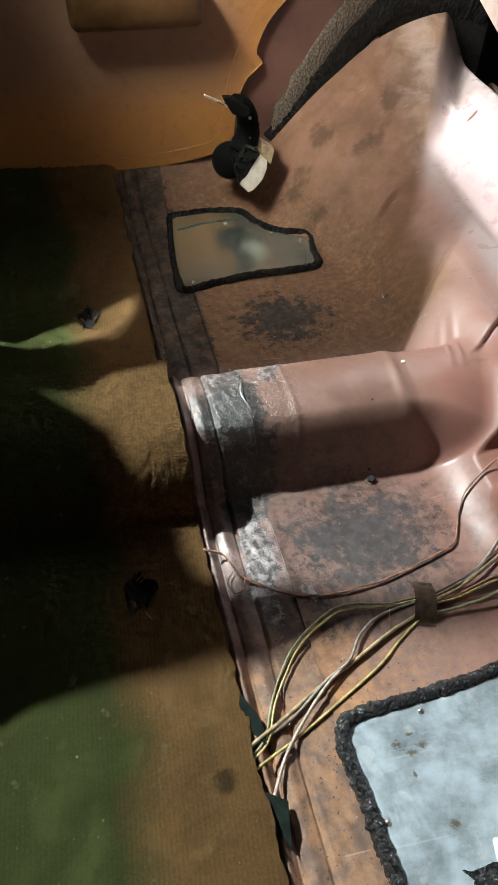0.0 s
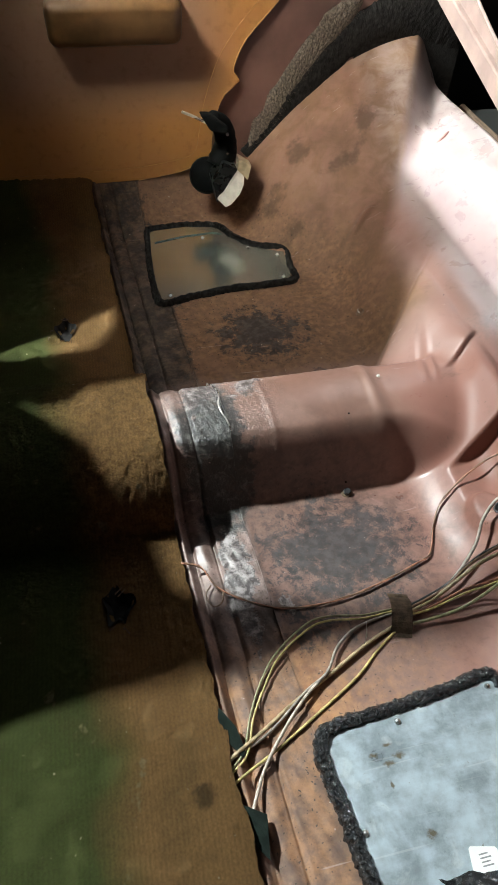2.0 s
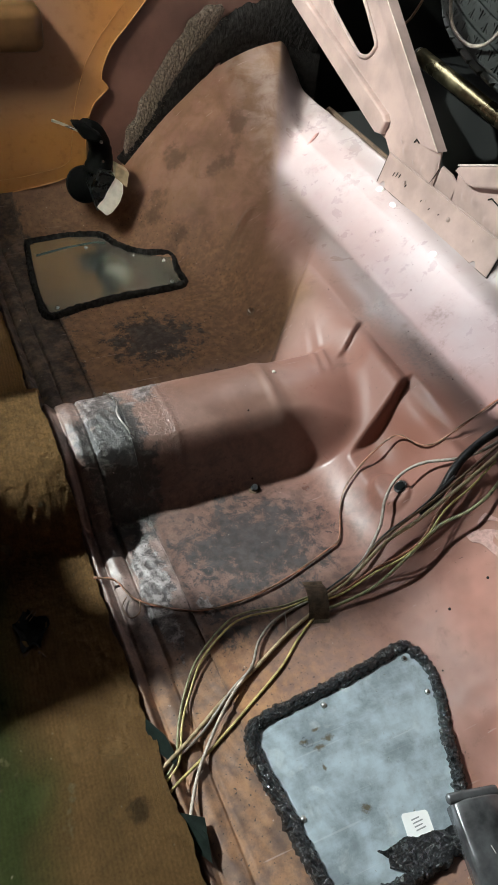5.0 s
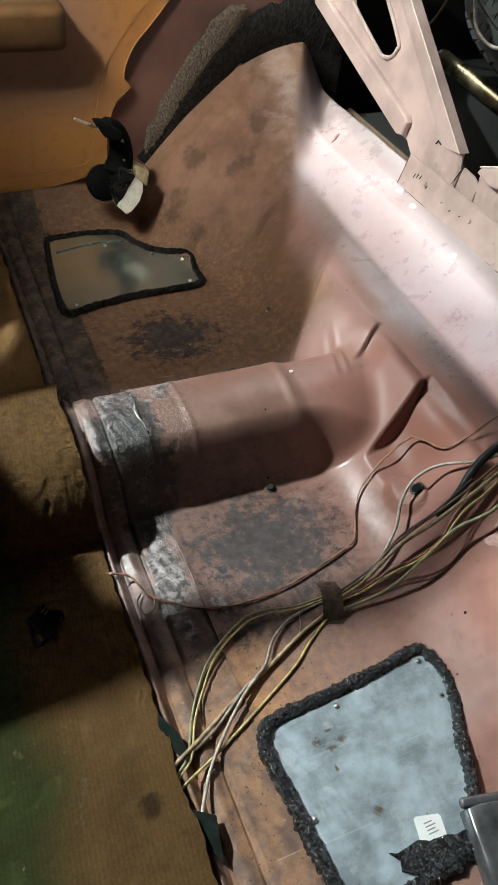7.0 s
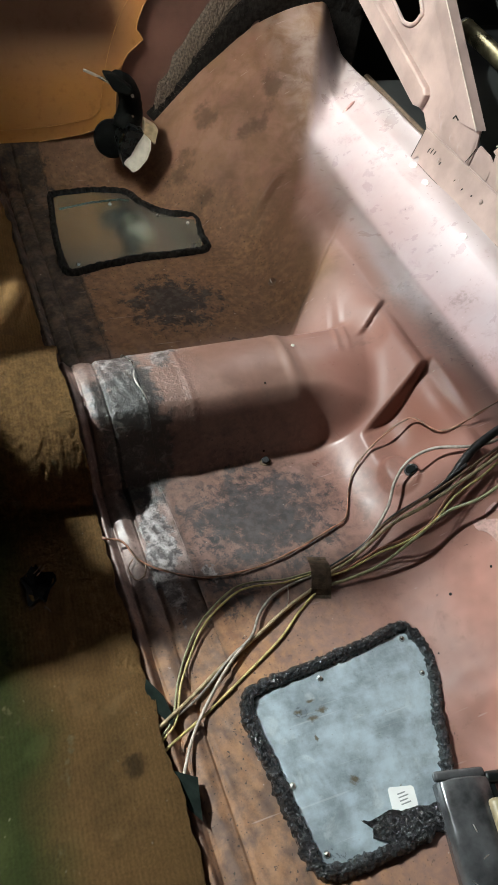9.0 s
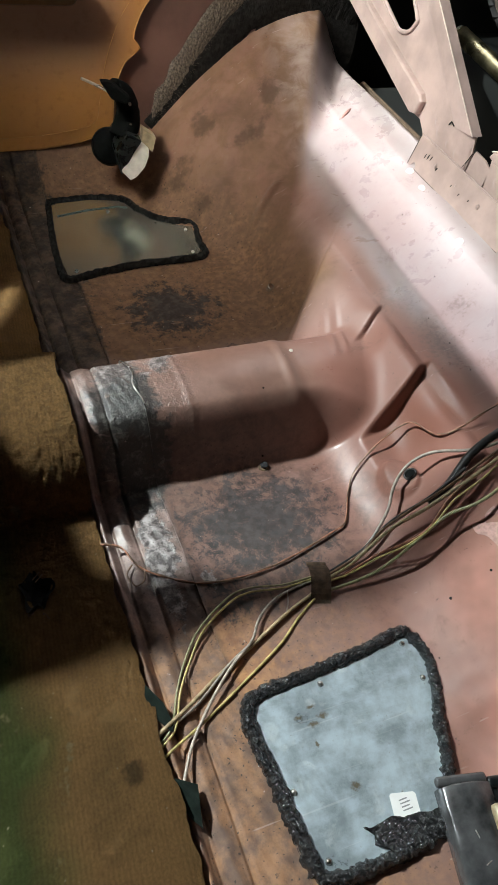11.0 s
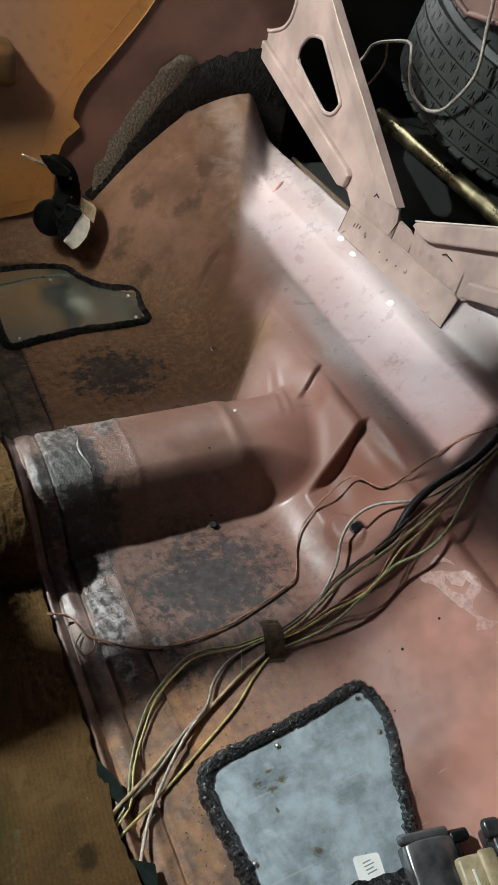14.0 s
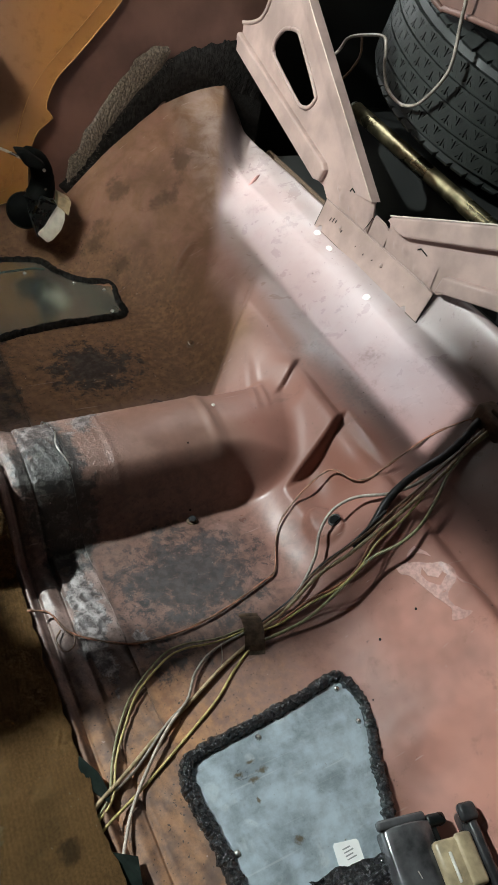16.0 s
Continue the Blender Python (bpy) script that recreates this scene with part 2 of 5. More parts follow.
    chips = k.math("MULTIPLY", k.step(k.noise(85, 4, 0.7), 0.70, 0.73, 0, 0.7), k.step(k.noise(9, 2, 0.5, 0.0, k.scaled(1, 1, 1, (4, 2, 0))), 0.50, 0.60))
    c = k.mix(chips, c, (0.60, 0.47, 0.43))
    for turn, shift in ((0.5, 0.0), (-0.9, 3.0), (1.3, 7.0)):
        line = k.noise(38, 3, 0.5, 0.2, k.scaled(0.16, 5.0, 1, (shift, 0, 0), turn))
        c = k.mix(k.math("MULTIPLY", k.step(line, 0.70, 0.735, 0, 0.35), k.step(k.noise(11, 2), 0.5, 0.62)), c, (0.55, 0.43, 0.40))
    k.put(k.b, "Specular IOR Level", gloss)
    k.bump(relief, 0.5, 0.0016)
    return k.out(c, rough)


PAINT = paint()



def carpet_mat():
    k = Nodes("carpet_pile", 1.0, 0, 0.1)
    x, y = k.axis(0), k.axis(1)
    n, f = k.noise(16, 6, 0.65), k.noise(420, 3)
    edge_x = k.math("ADD", k.math("ADD", x, k.math("MULTIPLY", y, 0.055)), k.math("MULTIPLY", k.noise(9, 4), 0.10))
    c = k.mix(k.step(edge_x, 0.055, 0.115), (0.100, 0.128, 0.040), (0.37, 0.205, 0.083))
    c = k.mix(k.step(n, 0.45, 0.75, 0, 0.45), c, (0.10, 0.072, 0.03))
    c = k.mix(k.step(k.noise(30, 4), 0.66, 0.74, 0, 0.6), c, (0.36, 0.30, 0.17))
    w = k.t.nodes.new("ShaderNodeTexWave")
    w.wave_type, w.bands_direction = "BANDS", "X"
    w.inputs["Scale"].default_value, w.inputs["Distortion"].default_value = 68, 10.0
    w.inputs["Detail"].default_value, w.inputs["Detail Scale"].default_value = 3, 38
    k.t.links.new(k.scaled(1, 0.35, 0, (0, 0, 0), 0.06), w.inputs["Vector"])
    rib = k.math("MULTIPLY", w.outputs["Fac"], k.step(k.noise(22, 4), 0.36, 0.58, 0.15, 1.0))
    c = k.mix(k.step(rib, 0.55, 0.0, 0, 0.38), c, (0.030, 0.022, 0.010))
    c = k.mix(k.step(f, 0.35, 0.7, 0, 0.28), c, (0.035, 0.03, 0.014))
    stain = k.step(k.math("ADD", k.spot(0.112, -0.034, 0.018, 0.021), k.math("MULTIPLY", k.noise(110, 4, 0.7), 0.8)), 0.62, 1.10, 0, 0.72)
    c = k.mix(stain, c, (0.030, 0.024, 0.014))
    lint = k.step(k.noise(190, 2, 0.5, 0.3), 0.735, 0.77, 0, 0.7)
    c = k.mix(lint, c, (0.52, 0.46, 0.32))
    pale = k.math("MULTIPLY", k.spot(0.045, -0.165, 0.018, 0.040), k.step(k.noise(60, 4), 0.35, 0.6))
    c = k.mix(k.math("MULTIPLY", pale, 1.2, True), c, (0.34, 0.25, 0.13))
    loops = k.math("MULTIPLY", k.math("MULTIPLY", k.step(y, 0.16, 0.26), k.step(y, 0.66, 0.50)), k.step(k.noise(150, 3, 0.6), 0.40, 0.62))
    c = k.mix(k.math("MULTIPLY", loops, 0.30), c, (0.035, 0.025, 0.012))
    k.bump(k.math("ADD", k.math("MULTIPLY", loops, -1.2), k.math("ADD", k.math("MULTIPLY", rib, 0.9), k.math("MULTIPLY", f, 0.7))), 1.0, 0.0030)
    return k.out(c)


CARPET = carpet_mat()


def zinc_mat(name, rough, tint, metal):
    k = Nodes(name, rough, metal)
    a, b = k.noise(16, 9, 0.66, 0.15), k.noise(70, 4)
    streak = k.noise(30, 5, 0.6, 0, k.scaled(0.35, 2.2, 1, (0, 0, 0), 0.7))
    c = k.mix(k.step(k.math("ADD", k.math("MULTIPLY", a, 0.70), k.math("ADD", k.math("MULTIPLY", streak, 0.18), k.math("MULTIPLY", b, 0.12))), 0.36, 0.64), tuple(t * 0.46 for t in tint), tint)
    c = k.mix(k.math("MULTIPLY", k.step(k.noise(130, 6, 0.7, 0.4), 0.50, 0.72, 0, 0.45), k.step(a, 0.62, 0.40)), c, tuple(t * 0.34 for t in tint))
    c = k.mix(k.step(k.noise(34, 5, 0.6, 0.6), 0.55, 0.75, 0, 0.5), c, (0.80, 0.86, 0.86))
    scratch = k.step(k.noise(60, 2, 0.5, 0, k.scaled(0.12, 4.0, 1, (0, 0, 0), 0.9)), 0.64, 0.72, 0, 0.22)
    c = k.mix(scratch, c, (0.85, 0.88, 0.88))
    for cx, cy, rx, ry in ((0.315, -0.037, 0.010, 0.006), (0.306, -0.025, 0.009, 0.003), (0.302, -0.043, 0.010, 0.005), (0.289, -0.032, 0.008, 0.004), (0.320, -0.111, 0.008, 0.007), (0.298, -0.062, 0.003, 0.006)):
        s = k.step(k.math("ADD", k.spot(cx, cy, rx, ry), k.math("MULTIPLY", k.noise(210, 4, 0.7), 1.5)), 0.95, 1.55, 0, 0.85)
        c = k.mix(s, c, (0.14, 0.105, 0.050))
    k.bump(b, 0.08, 0.001)
    return k.out(c, k.step(a, 0.3, 0.7, rough - 0.07, rough + 0.12))


ZINC = zinc_mat("galvanised_sheet", 0.34, (0.60, 0.71, 0.78), 0.34)
ZINC_DARK = plain("polished_zinc_sheet", (0.56, 0.64, 0.58), 0.17, 0.9, 0.10, 9, 0.05)
QUARTER = plain("quarter_panel_primer", (0.15, 0.078, 0.060), 0.55, 0, 0.25, 9, 0.2)


def tar_mat():
    k = Nodes("seam_sealer", 0.3, 0, 1.0)
    n = k.noise(300, 5, 0.65)
    k.bump(n, 1.0, 0.0030)
    return k.out(k.mix(k.step(n, 0.4, 0.7), (0.008, 0.009, 0.010), (0.045, 0.049, 0.053)), k.step(k.noise(160), 0.35, 0.65, 0.08, 0.30))


TAR = tar_mat()


def trim_mat():
    k = Nodes("trim_panel_board", 0.5)
    a, b = k.noise(4, 4, 0.6), k.noise(60, 5)
    c = k.mix(k.step(a, 0.35, 0.65), (0.50, 0.232, 0.062), (0.44, 0.205, 0.070))
    c = k.mix(k.math("MULTIPLY", k.step(k.axis(2), 0.15, 0.27), k.step(k.axis(0), 0.42, 0.28, 0, 0.85)), c, (0.29, 0.178, 0.122))
    c = k.mix(k.step(b, 0.5, 0.8, 0, 0.35), c, (0.18, 0.08, 0.03))
    k.bump(k.noise(500, 2), 0.12, 0.001)
    return k.out(c, k.step(b, 0.3, 0.7, 0.42, 0.6))


TRIM = trim_mat()
PALE = plain("pale_primer_edge", (0.62, 0.53, 0.47), 0.4, 0, 0.15, 120, 0.1)
BEIGE = plain("beige_primer", (0.39, 0.285, 0.255), 0.42, 0, 0.2, 14, 0.2)
BLOCKER_BLACK = plain("dark_blocker", (0.030, 0.026, 0.024), 0.6, 0, 0.2, 60, 0.3)
TRIM_LIGHT = plain("trim_weld_line", (0.50, 0.255, 0.085), 0.5)
CASE = plain("scuffed_black_case", (0.085, 0.086, 0.09), 0.22, 0.35, 0.7, 22, 0.4)
ARM = plain("brown_armrest_vinyl", (0.135, 0.072, 0.028), 0.36, 0, 0.4, 14, 0.3)
FELT = plain("felt_deadener", (0.150, 0.122, 0.096), 1.0, 0, 0.45, 230, 1.0)
FELT_BLACK = plain("black_mastic", (0.018, 0.017, 0.016), 0.8, 0, 0.5, 120, 0.9)
RUBBER = plain("tyre_rubber", (0.016, 0.019, 0.017), 0.55, 0, 0.35, 90, 0.3)
# near-black, so the luggage space stays dark under the work lamp
DARK = plain("near_black_steel", (0.007, 0.008, 0.007), 0.8, 0, 0.5, 9, 0.2)
BLACK = plain("black_plastic", (0.006, 0.008, 0.008), 0.30, 0, 0.3, 120, 0.1)
BLACK_SOFT = plain("black_rubber", (0.004, 0.005, 0.005), 0.85, 0, 0.3, 120, 0.3)
BLACK_GLOSS = plain("black_enamel", (0.035, 0.036, 0.038), 0.24, 0, 0.5, 40, 0.35)
STEEL = plain("bright_steel", (0.62, 0.60, 0.56), 0.28, 1.0, 0.2, 90, 0.1)
BRASS = plain("tarnished_brass", (0.46, 0.40, 0.24), 0.32, 1.0, 0.45, 25, 0.2)
WHITE = plain("white_plastic", (0.72, 0.70, 0.63), 0.45, 0, 0.1, 90, 0.05)
PAPER = plain("sticker_paper", (0.90, 0.90, 0.89), 0.5, 0, 0.03, 90, 0.02)
INK = plain("sticker_ink", (0.30, 0.31, 0.32), 0.6, 0, 0.1, 90, 0.0)
TAN = plain("tan_plastic", (0.36, 0.29, 0.18), 0.4, 0, 0.35, 50, 0.2)
LINER = plain("headliner", (0.035, 0.030, 0.026), 0.95, 0, 0.2, 30, 0.2)
RUST = plain("rusted_strap", (0.11, 0.072, 0.046), 0.8, 0, 0.4, 120, 0.5)
TAPE = plain("cloth_tape", (0.012, 0.018, 0.015), 0.9, 0, 0.3, 90, 0.4)
SCRATCH = plain("scraped_paint", (0.44, 0.235, 0.20), 0.4, 0, 0.2, 200, 0.1)
for material in (BLACK_SOFT, FELT_BLACK, TAPE):
    material.node_tree.nodes["Principled BSDF"].inputs["Specular IOR Level"].default_value = 0.1
VINYL = {}
for word, col in (("grey", (0.30, 0.26, 0.22)), ("tan", (0.38, 0.29, 0.17)), ("yellow", (0.46, 0.38, 0.15)), ("green", (0.25, 0.24, 0.13)), ("red", (0.36, 0.16, 0.10)), ("brown", (0.17, 0.100, 0.062)), ("white", (0.44, 0.375, 0.31)), ("black", (0.02, 0.02, 0.02))):
    VINYL[word] = plain(word + "_vinyl", col, 0.42, 0, 0.35, 140, 0.15)


# mesh helpers
def thing(name, label, category, group="", kind=""):
    return tagged(new(name), label, category, group, kind)


def link(name, me, material, parent=None, label=""):
    me.materials.append(material)
    ob = new(name, me)
    if parent:
        ob.parent = parent
    return tagged(ob, label) if label else ob


def part(name, bm, material, parent=None, label="", smooth=False):
    me = bpy.data.meshes.new(name)
    bmesh.ops.recalc_face_normals(bm, faces=bm.faces)
    bm.to_mesh(me)
    bm.free()
    if smooth:
        me.polygons.foreach_set("use_smooth", np.ones(len(me.polygons), bool))
    return link(name, me, material, parent, label)


def sheet_mesh(name, gx, gy, gz, thick=0.0):
    """A smooth grid with a rim folded down by thick."""
    ny, nx = gx.shape
    vs = np.stack([gx.ravel(), gy.ravel(), gz.ravel()], 1)
    a = (np.arange(ny - 1)[:, None] * nx + np.arange(nx - 1)).ravel()
    fs = np.stack([a, a + 1, a + nx + 1, a + nx], 1)
    if thick:
        ring = np.concatenate([np.arange(nx), np.arange(1, ny) * nx + nx - 1, (ny - 1) * nx + np.arange(nx - 2, -1, -1), np.arange(ny - 2, 0, -1) * nx])
        n0, nr = len(vs), len(ring)
        vs = np.concatenate([vs, vs[ring], vs[ring] - (0, 0, thick)])
        k = np.arange(nr)
        fs = np.concatenate([fs, np.stack([n0 + k, n0 + nr + k, n0 + nr + (k + 1) % nr, n0 + (k + 1) % nr], 1)])
    me = bpy.data.meshes.new(name)
    me.from_pydata(vs.tolist(), [], fs.tolist())
    flags = np.ones(len(fs), bool)
    flags[(ny - 1) * (nx - 1):] = False
    me.polygons.foreach_set("use_smooth", flags)
    return me


def block(lo, hi, bevel=0.0, segments=2, bm=None):
    bm = bm or bmesh.new()
    made = bmesh.ops.create_cube(bm, size=1)["verts"]
    for v in made:
        v.co = [l + (h - l) * (c + 0.5) for l, h, c in zip(lo, hi, v.co)]
    if bevel:
        bmesh.ops.bevel(bm, geom=list({e for v in made for e in v.link_edges}), offset=bevel, segments=segments, profile=0.5, affect="EDGES")
    return bm


def turned(bm, m):
    bmesh.ops.transform(bm, matrix=m, verts=bm.verts)
    return bm


def smooth_path(pts, per=6):
    p = [Vector(q) for q in pts]
    p = [2 * p[0] - p[1], *p, 2 * p[-1] - p[-2]]
    out = []
    for i in range(1, len(p) - 2):
        for k in range(per):
            u = k / per
            out.append(0.5 * (2 * p[i] + (p[i + 1] - p[i - 1]) * u + (2 * p[i - 1] - 5 * p[i] + 4 * p[i + 1] - p[i + 2]) * u * u + (3 * p[i] - p[i - 1] - 3 * p[i + 1] + p[i + 2]) * u ** 3))
    return out + [p[-2]]


def tube(pts, radius, sides=8, per=6, jitter=0.0, seed=1):
    """A closed tube along a smooth path; radius may be a function of 0..1."""
    rng = random.Random(seed)
    path = smooth_path(pts, per) if per else [Vector(q) for q in pts]
    bm, rings, n = bmesh.new(), [], len(path)
    side = Vector((0, 0, 1))
    for i, c in enumerate(path):
        d = (path[min(i + 1, n - 1)] - path[max(i - 1, 0)]).normalized()
        side = (side - d * side.dot(d)).normalized()
        other = d.cross(side)
        r = radius(i / (n - 1)) if callable(radius) else radius
        rings.append([bm.verts.new(c + (side * math.cos(a) + other * math.sin(a)) * r * (1 + jitter * rng.uniform(-1, 1))) for a in (2 * math.pi * k / sides for k in range(sides))])
    for a, b in zip(rings, rings[1:]):
        for k in range(sides):
            bm.faces.new((a[k], a[(k + 1) % sides], b[(k + 1) % sides], b[k]))
    bm.faces.new(rings[0][::-1]), bm.faces.new(rings[-1])
    return bm


def plate(outline, thick, holes=(), to3d=None):
    """A flat plate with holes from outlines in its own plane; to3d lays (u, v, w) into the world."""
    bm = bmesh.new()
    loops = []
    for loop in (outline, *holes):
        vs = [bm.verts.new((u, v, 0)) for u, v in loop]
        loops.append(vs)
        for a, b in zip(vs, vs[1:] + vs[:1]):
            bm.edges.new((a, b))
    bmesh.ops.triangle_fill(bm, edges=bm.edges[:], use_beauty=True)
    made = bmesh.ops.extrude_face_region(bm, geom=bm.faces[:])["geom"]
    for v in made:
        if isinstance(v, bmesh.types.BMVert):
            v.co.z += thick
    if to3d:
        for v in bm.verts:
            v.co = to3d(*v.co)
    return bm


def disc(centre, normal, r, h, sides=14, bevel=0.25):
    bm = bmesh.new()
    bmesh.ops.create_cone(bm, cap_ends=True, segments=sides, radius1=r, radius2=r * (1 - bevel), depth=h)
    q = Vector((0, 0, 1)).rotation_difference(Vector(normal))
    return turned(bm, Matrix.Translation(centre) @ q.to_matrix().to_4x4())


def ground(x, y, lift=0.0):
    return (x, y, float(pan_z(x, y)) + lift)


def facing(x, y):
    e = 0.004
    return Vector((float(pan_z(x - e, y) - pan_z(x + e, y)), float(pan_z(x, y - e) - pan_z(x, y + e)), 2 * e)).normalized()


TY, TW, TH = 0.405, 0.098, 0.100
DENTS = ((0.655, 0.415, 0.008), (0.650, 0.379, 0.008), (0.662, 0.360, 0.008), (0.664, 0.302, 0.008), (0.662, 0.244, 0.007), (0.656, 0.481, 0.006), (0.658, 0.537, 0.006), (0.697, 0.399, 0.006))


def smax(a, b, k):
    h = np.clip(0.5 + 0.5 * (a - b) / k, 0, 1)
    return b + (a - b) * h + k * h * (1 - h)


def smin(a, b, k):
    return -smax(-a, -b, k)


def bump(u):
    return np.where(np.abs(u) < 1, np.cos(np.clip(u, -1, 1) * np.pi / 2) ** 2, 0.0)


def edge(u):
    u = np.clip(u, 0, 1)
    return u * u * (3 - 2 * u)


def dent(x, y, cx, cy, r, h):
    return h * bump(np.hypot(x - cx, y - cy) / r)


def pan_z(x, y):
    """Height of the pressed steel floor pan: flat floor, tunnel, heel ramp, seat pan and wheelhouse."""
    x, y = np.asarray(x, float), np.asarray(y, float)
    v = np.abs(y - TY)
    heel = (x - 0.475 - 0.032 * edge((y - 0.560 - 1.1 * np.clip(x - 0.533, -0.1, 0.12)) / 0.022) * edge((1.0 - y) / 0.2)) * 1.2
    # the seat pan: a low crest at the top of the heel, a shallow strip, a steep strip, a shallow strip
    seat = 0.1265 + np.clip(0.605 - x, 0, 0.3) * 0.42 + np.clip(x - 0.605, 0, 0.058) * 0.27 + np.clip(x - 0.663, 0, 0.072) * 0.75 + np.clip(x - 0.735, 0, 0.035) * 0.28 + np.clip(x - 0.77, 0, 0.2) * 0.45
    z = smax(0 * x, smin(heel, seat, 0.014 + 0.045 * edge((y - 0.44) / 0.06)), 0.045)
    # slanted steps between the facets of the heel
    for yl, slope, x0, half, d, wide, keep, fade in ((0.312, 0.40, 0.562, 0.056, 0.042, 0.019, 0.050, 0.12), (0.432, 0.62, 0.556, 0.056, 0.020, 0.010, 0.0, 0.06)):
        line = yl + slope * (x - x0)
        drop = edge((line - y) / (wide * (0.3 + 0.7 * bump(np.clip((x - x0) / half, -1, 1))))) * np.where(line - y < keep, 1.0, bump((line - y - keep) / fade))
        z = z - d * bump(np.clip((x - x0) / half, -1, 1)) ** 0.7 * drop
    line = 0.822 + 0.86 * (x - 0.555)
    z = z + 0.012 * bump((x - 0.555) / 0.055) * np.where(y > line, bump((y - line) / 0.09), bump((line - y) / 0.014))
    # the tunnel, flared on its near side where it meets the heel
    flare = np.where(y < TY, 0.032 * edge((x - 0.450) / 0.10), 0.0)
    u = np.clip(v / TW, 0, 1)
    tun = smin(TH + 0.004 - 3.6 * v * v, (TW + flare - v) * 2.3, 0.022)
    tun = tun + 0.0015 * bump((x - 0.272 - 0.05 * (0.44 - y)) / 0.007) * (u < 0.97) + 0.0040 * bump((x - 0.424) / 0.012) * bump(u / 0.9) - 0.0045 * edge((x - 0.428) / 0.020)
    z = smax(z, np.maximum(tun, -0.02), 0.020)
    beads = bump((x - 0.537 - 0.26 * (y - 0.445)) / 0.0075) + 0.8 * bump((x - 0.521 - 0.277 * (y - 0.445)) / 0.0075)
    z = z + 0.0028 * beads * bump((y - 0.462) / 0.068) ** 0.5
    # raised ear with a hole, dished button, small dents along the seat pan
    ear = np.hypot((x - 0.523) / 0.019, (y - 0.205) / 0.030)
    z = z + 0.010 * edge((1.2 - ear) / 0.40) + dent(x, y, 0.490, -0.068, 0.058, 0.011) - dent(x, y, 0.484, -0.066, 0.020, 0.003)
    for dx, dy, r in DENTS:
        z = z - dent(x, y, dx, dy, r, 0.0011) 
    # raised crease and pressed slot below the wheelhouse
    u, w = ((x - 0.563) * 0.85 + (y - 0.8425) * 0.527), (-(x - 0.563) * 0.527 + (y - 0.8425) * 0.85)
    ridge = 0.014 * bump(u / 0.055) * np.where(w > 0, bump(w / 0.020), bump(w / 0.007))
    # wheelhouse ramp, and the crease where it meets the seat pan
    wh = 0.536 * (y - 0.995) + 1.03 * (smin(x, 0 * x + 0.635, 0.16) - 0.4) - 0.15 * np.clip(y - 1.06, 0, 0.2)
    wh = wh + 0.006 * bump(((x - 0.50) * 0.9 - (y - 1.0) * 0.44) / 0.05) * bump((y - 1.02) / 0.16) - 0.005 * bump((x - 0.585 - 0.3 * (y - 1.0)) / 0.035) * bump((y - 1.0) / 0.12)
    left = smax(smax(z, wh, 0.028), 0.9 * (y - 1.085), 0.03)
    away = -0.90 * (x - 0.745) + 0.43 * (y - 1.06)
    away = smax(away, 0.612 - x, 0.02)
    z = np.where(y > 0.62, left + (seat - left) * edge((0.030 - away) / 0.065) * edge((y - 0.62) / 0.14), left)
    z = z + ridge
    z = z + 0.0006 * (np.sin(31 * x + 17 * y) + np.sin(23 * y - 41 * x + 1) + 0.6 * np.sin(67 * x + 53 * y)) * edge((x - 0.42) / 0.1)
    z = z + 0.044 * edge((x - 0.770) / 0.036) * edge((0.748 - y) / 0.022)
    z = z - 70 * np.clip(x - 0.806, 0, 1) ** 2
    return z


# ---- floor pan
def lap(y):
    return 0.236 - 0.055 * y


def hem(y):
    return 0.146 - 0.055 * y


floor = tagged(new("floor"), "rusty primer-painted pressed steel car floor pan", "floor", kind="structure")
ys = np.linspace(-0.62, 1.16, 640)
gx = lap(ys)[:, None] + (0.838 - lap(ys))[:, None] * np.linspace(0, 1, 220)[None, :] ** 0.97
gy = np.repeat(ys[:, None], 220, 1)
link("rear_pan", sheet_mesh("rear_pan", gx, gy, pan_z(gx, gy) + 0.0022 + (0.0026 + 0.0016 * np.sin(gy * 37) + 0.0030 * bump((gy - 0.20) / 0.12)) * np.exp(-(gx - lap(gy)) / 0.020) * edge((gy - 0.02) / 0.06), 0.004), PAINT, floor)
us = np.linspace(0, 0.125, 110)
gx = (hem(ys) - 0.030)[:, None] + us[None, :]
gy = np.repeat(ys[:, None], 110, 1)
side = gx - hem(gy)
bead = 0.009 * bump((side - 0.004) / 0.008) - 0.004 * bump((side - 0.0145) / 0.0035) + 0.003 * bump((side - 0.028) / 0.012) - 0.003 * bump((side - 0.042) / 0.003) + 0.002 * edge((side - 0.044) / 0.004)
bead = bead * (1 + 0.25 * np.sin(gy * 41) * np.sin(gy * 17)) + 0.0006 * np.sin(gy * 190 + gx * 130) * np.sin(gx * 310)
link("front_floor", sheet_mesh("front_floor", gx, gy, pan_z(gx, gy) - 0.0012 + bead, 0.003), PAINT, floor)

# folded lip of the lap over the tunnel
lip = []
for k in range(15):
    y = 0.515 - 0.20 * k / 14
    lip.append((lap(y) - 0.002 + 0.004 * math.sin(k * 1.3), y, float(pan_z(lap(y), y)) + 0.006 + 0.003 * math.sin(k * 0.9)))
part("lap_lip", tube(lip[:12], 0.0011, 6, 4), STEEL, floor, "lifted bright edge of the tunnel lap")

# studs, plugs and holes of the pan
def small(name, x, y, r, h, material, parent, label="", lift=0.002, sides=12):
    return part(name, disc(ground(x, y, lift), facing(x, y), r, h, sides), material, parent, label, True)


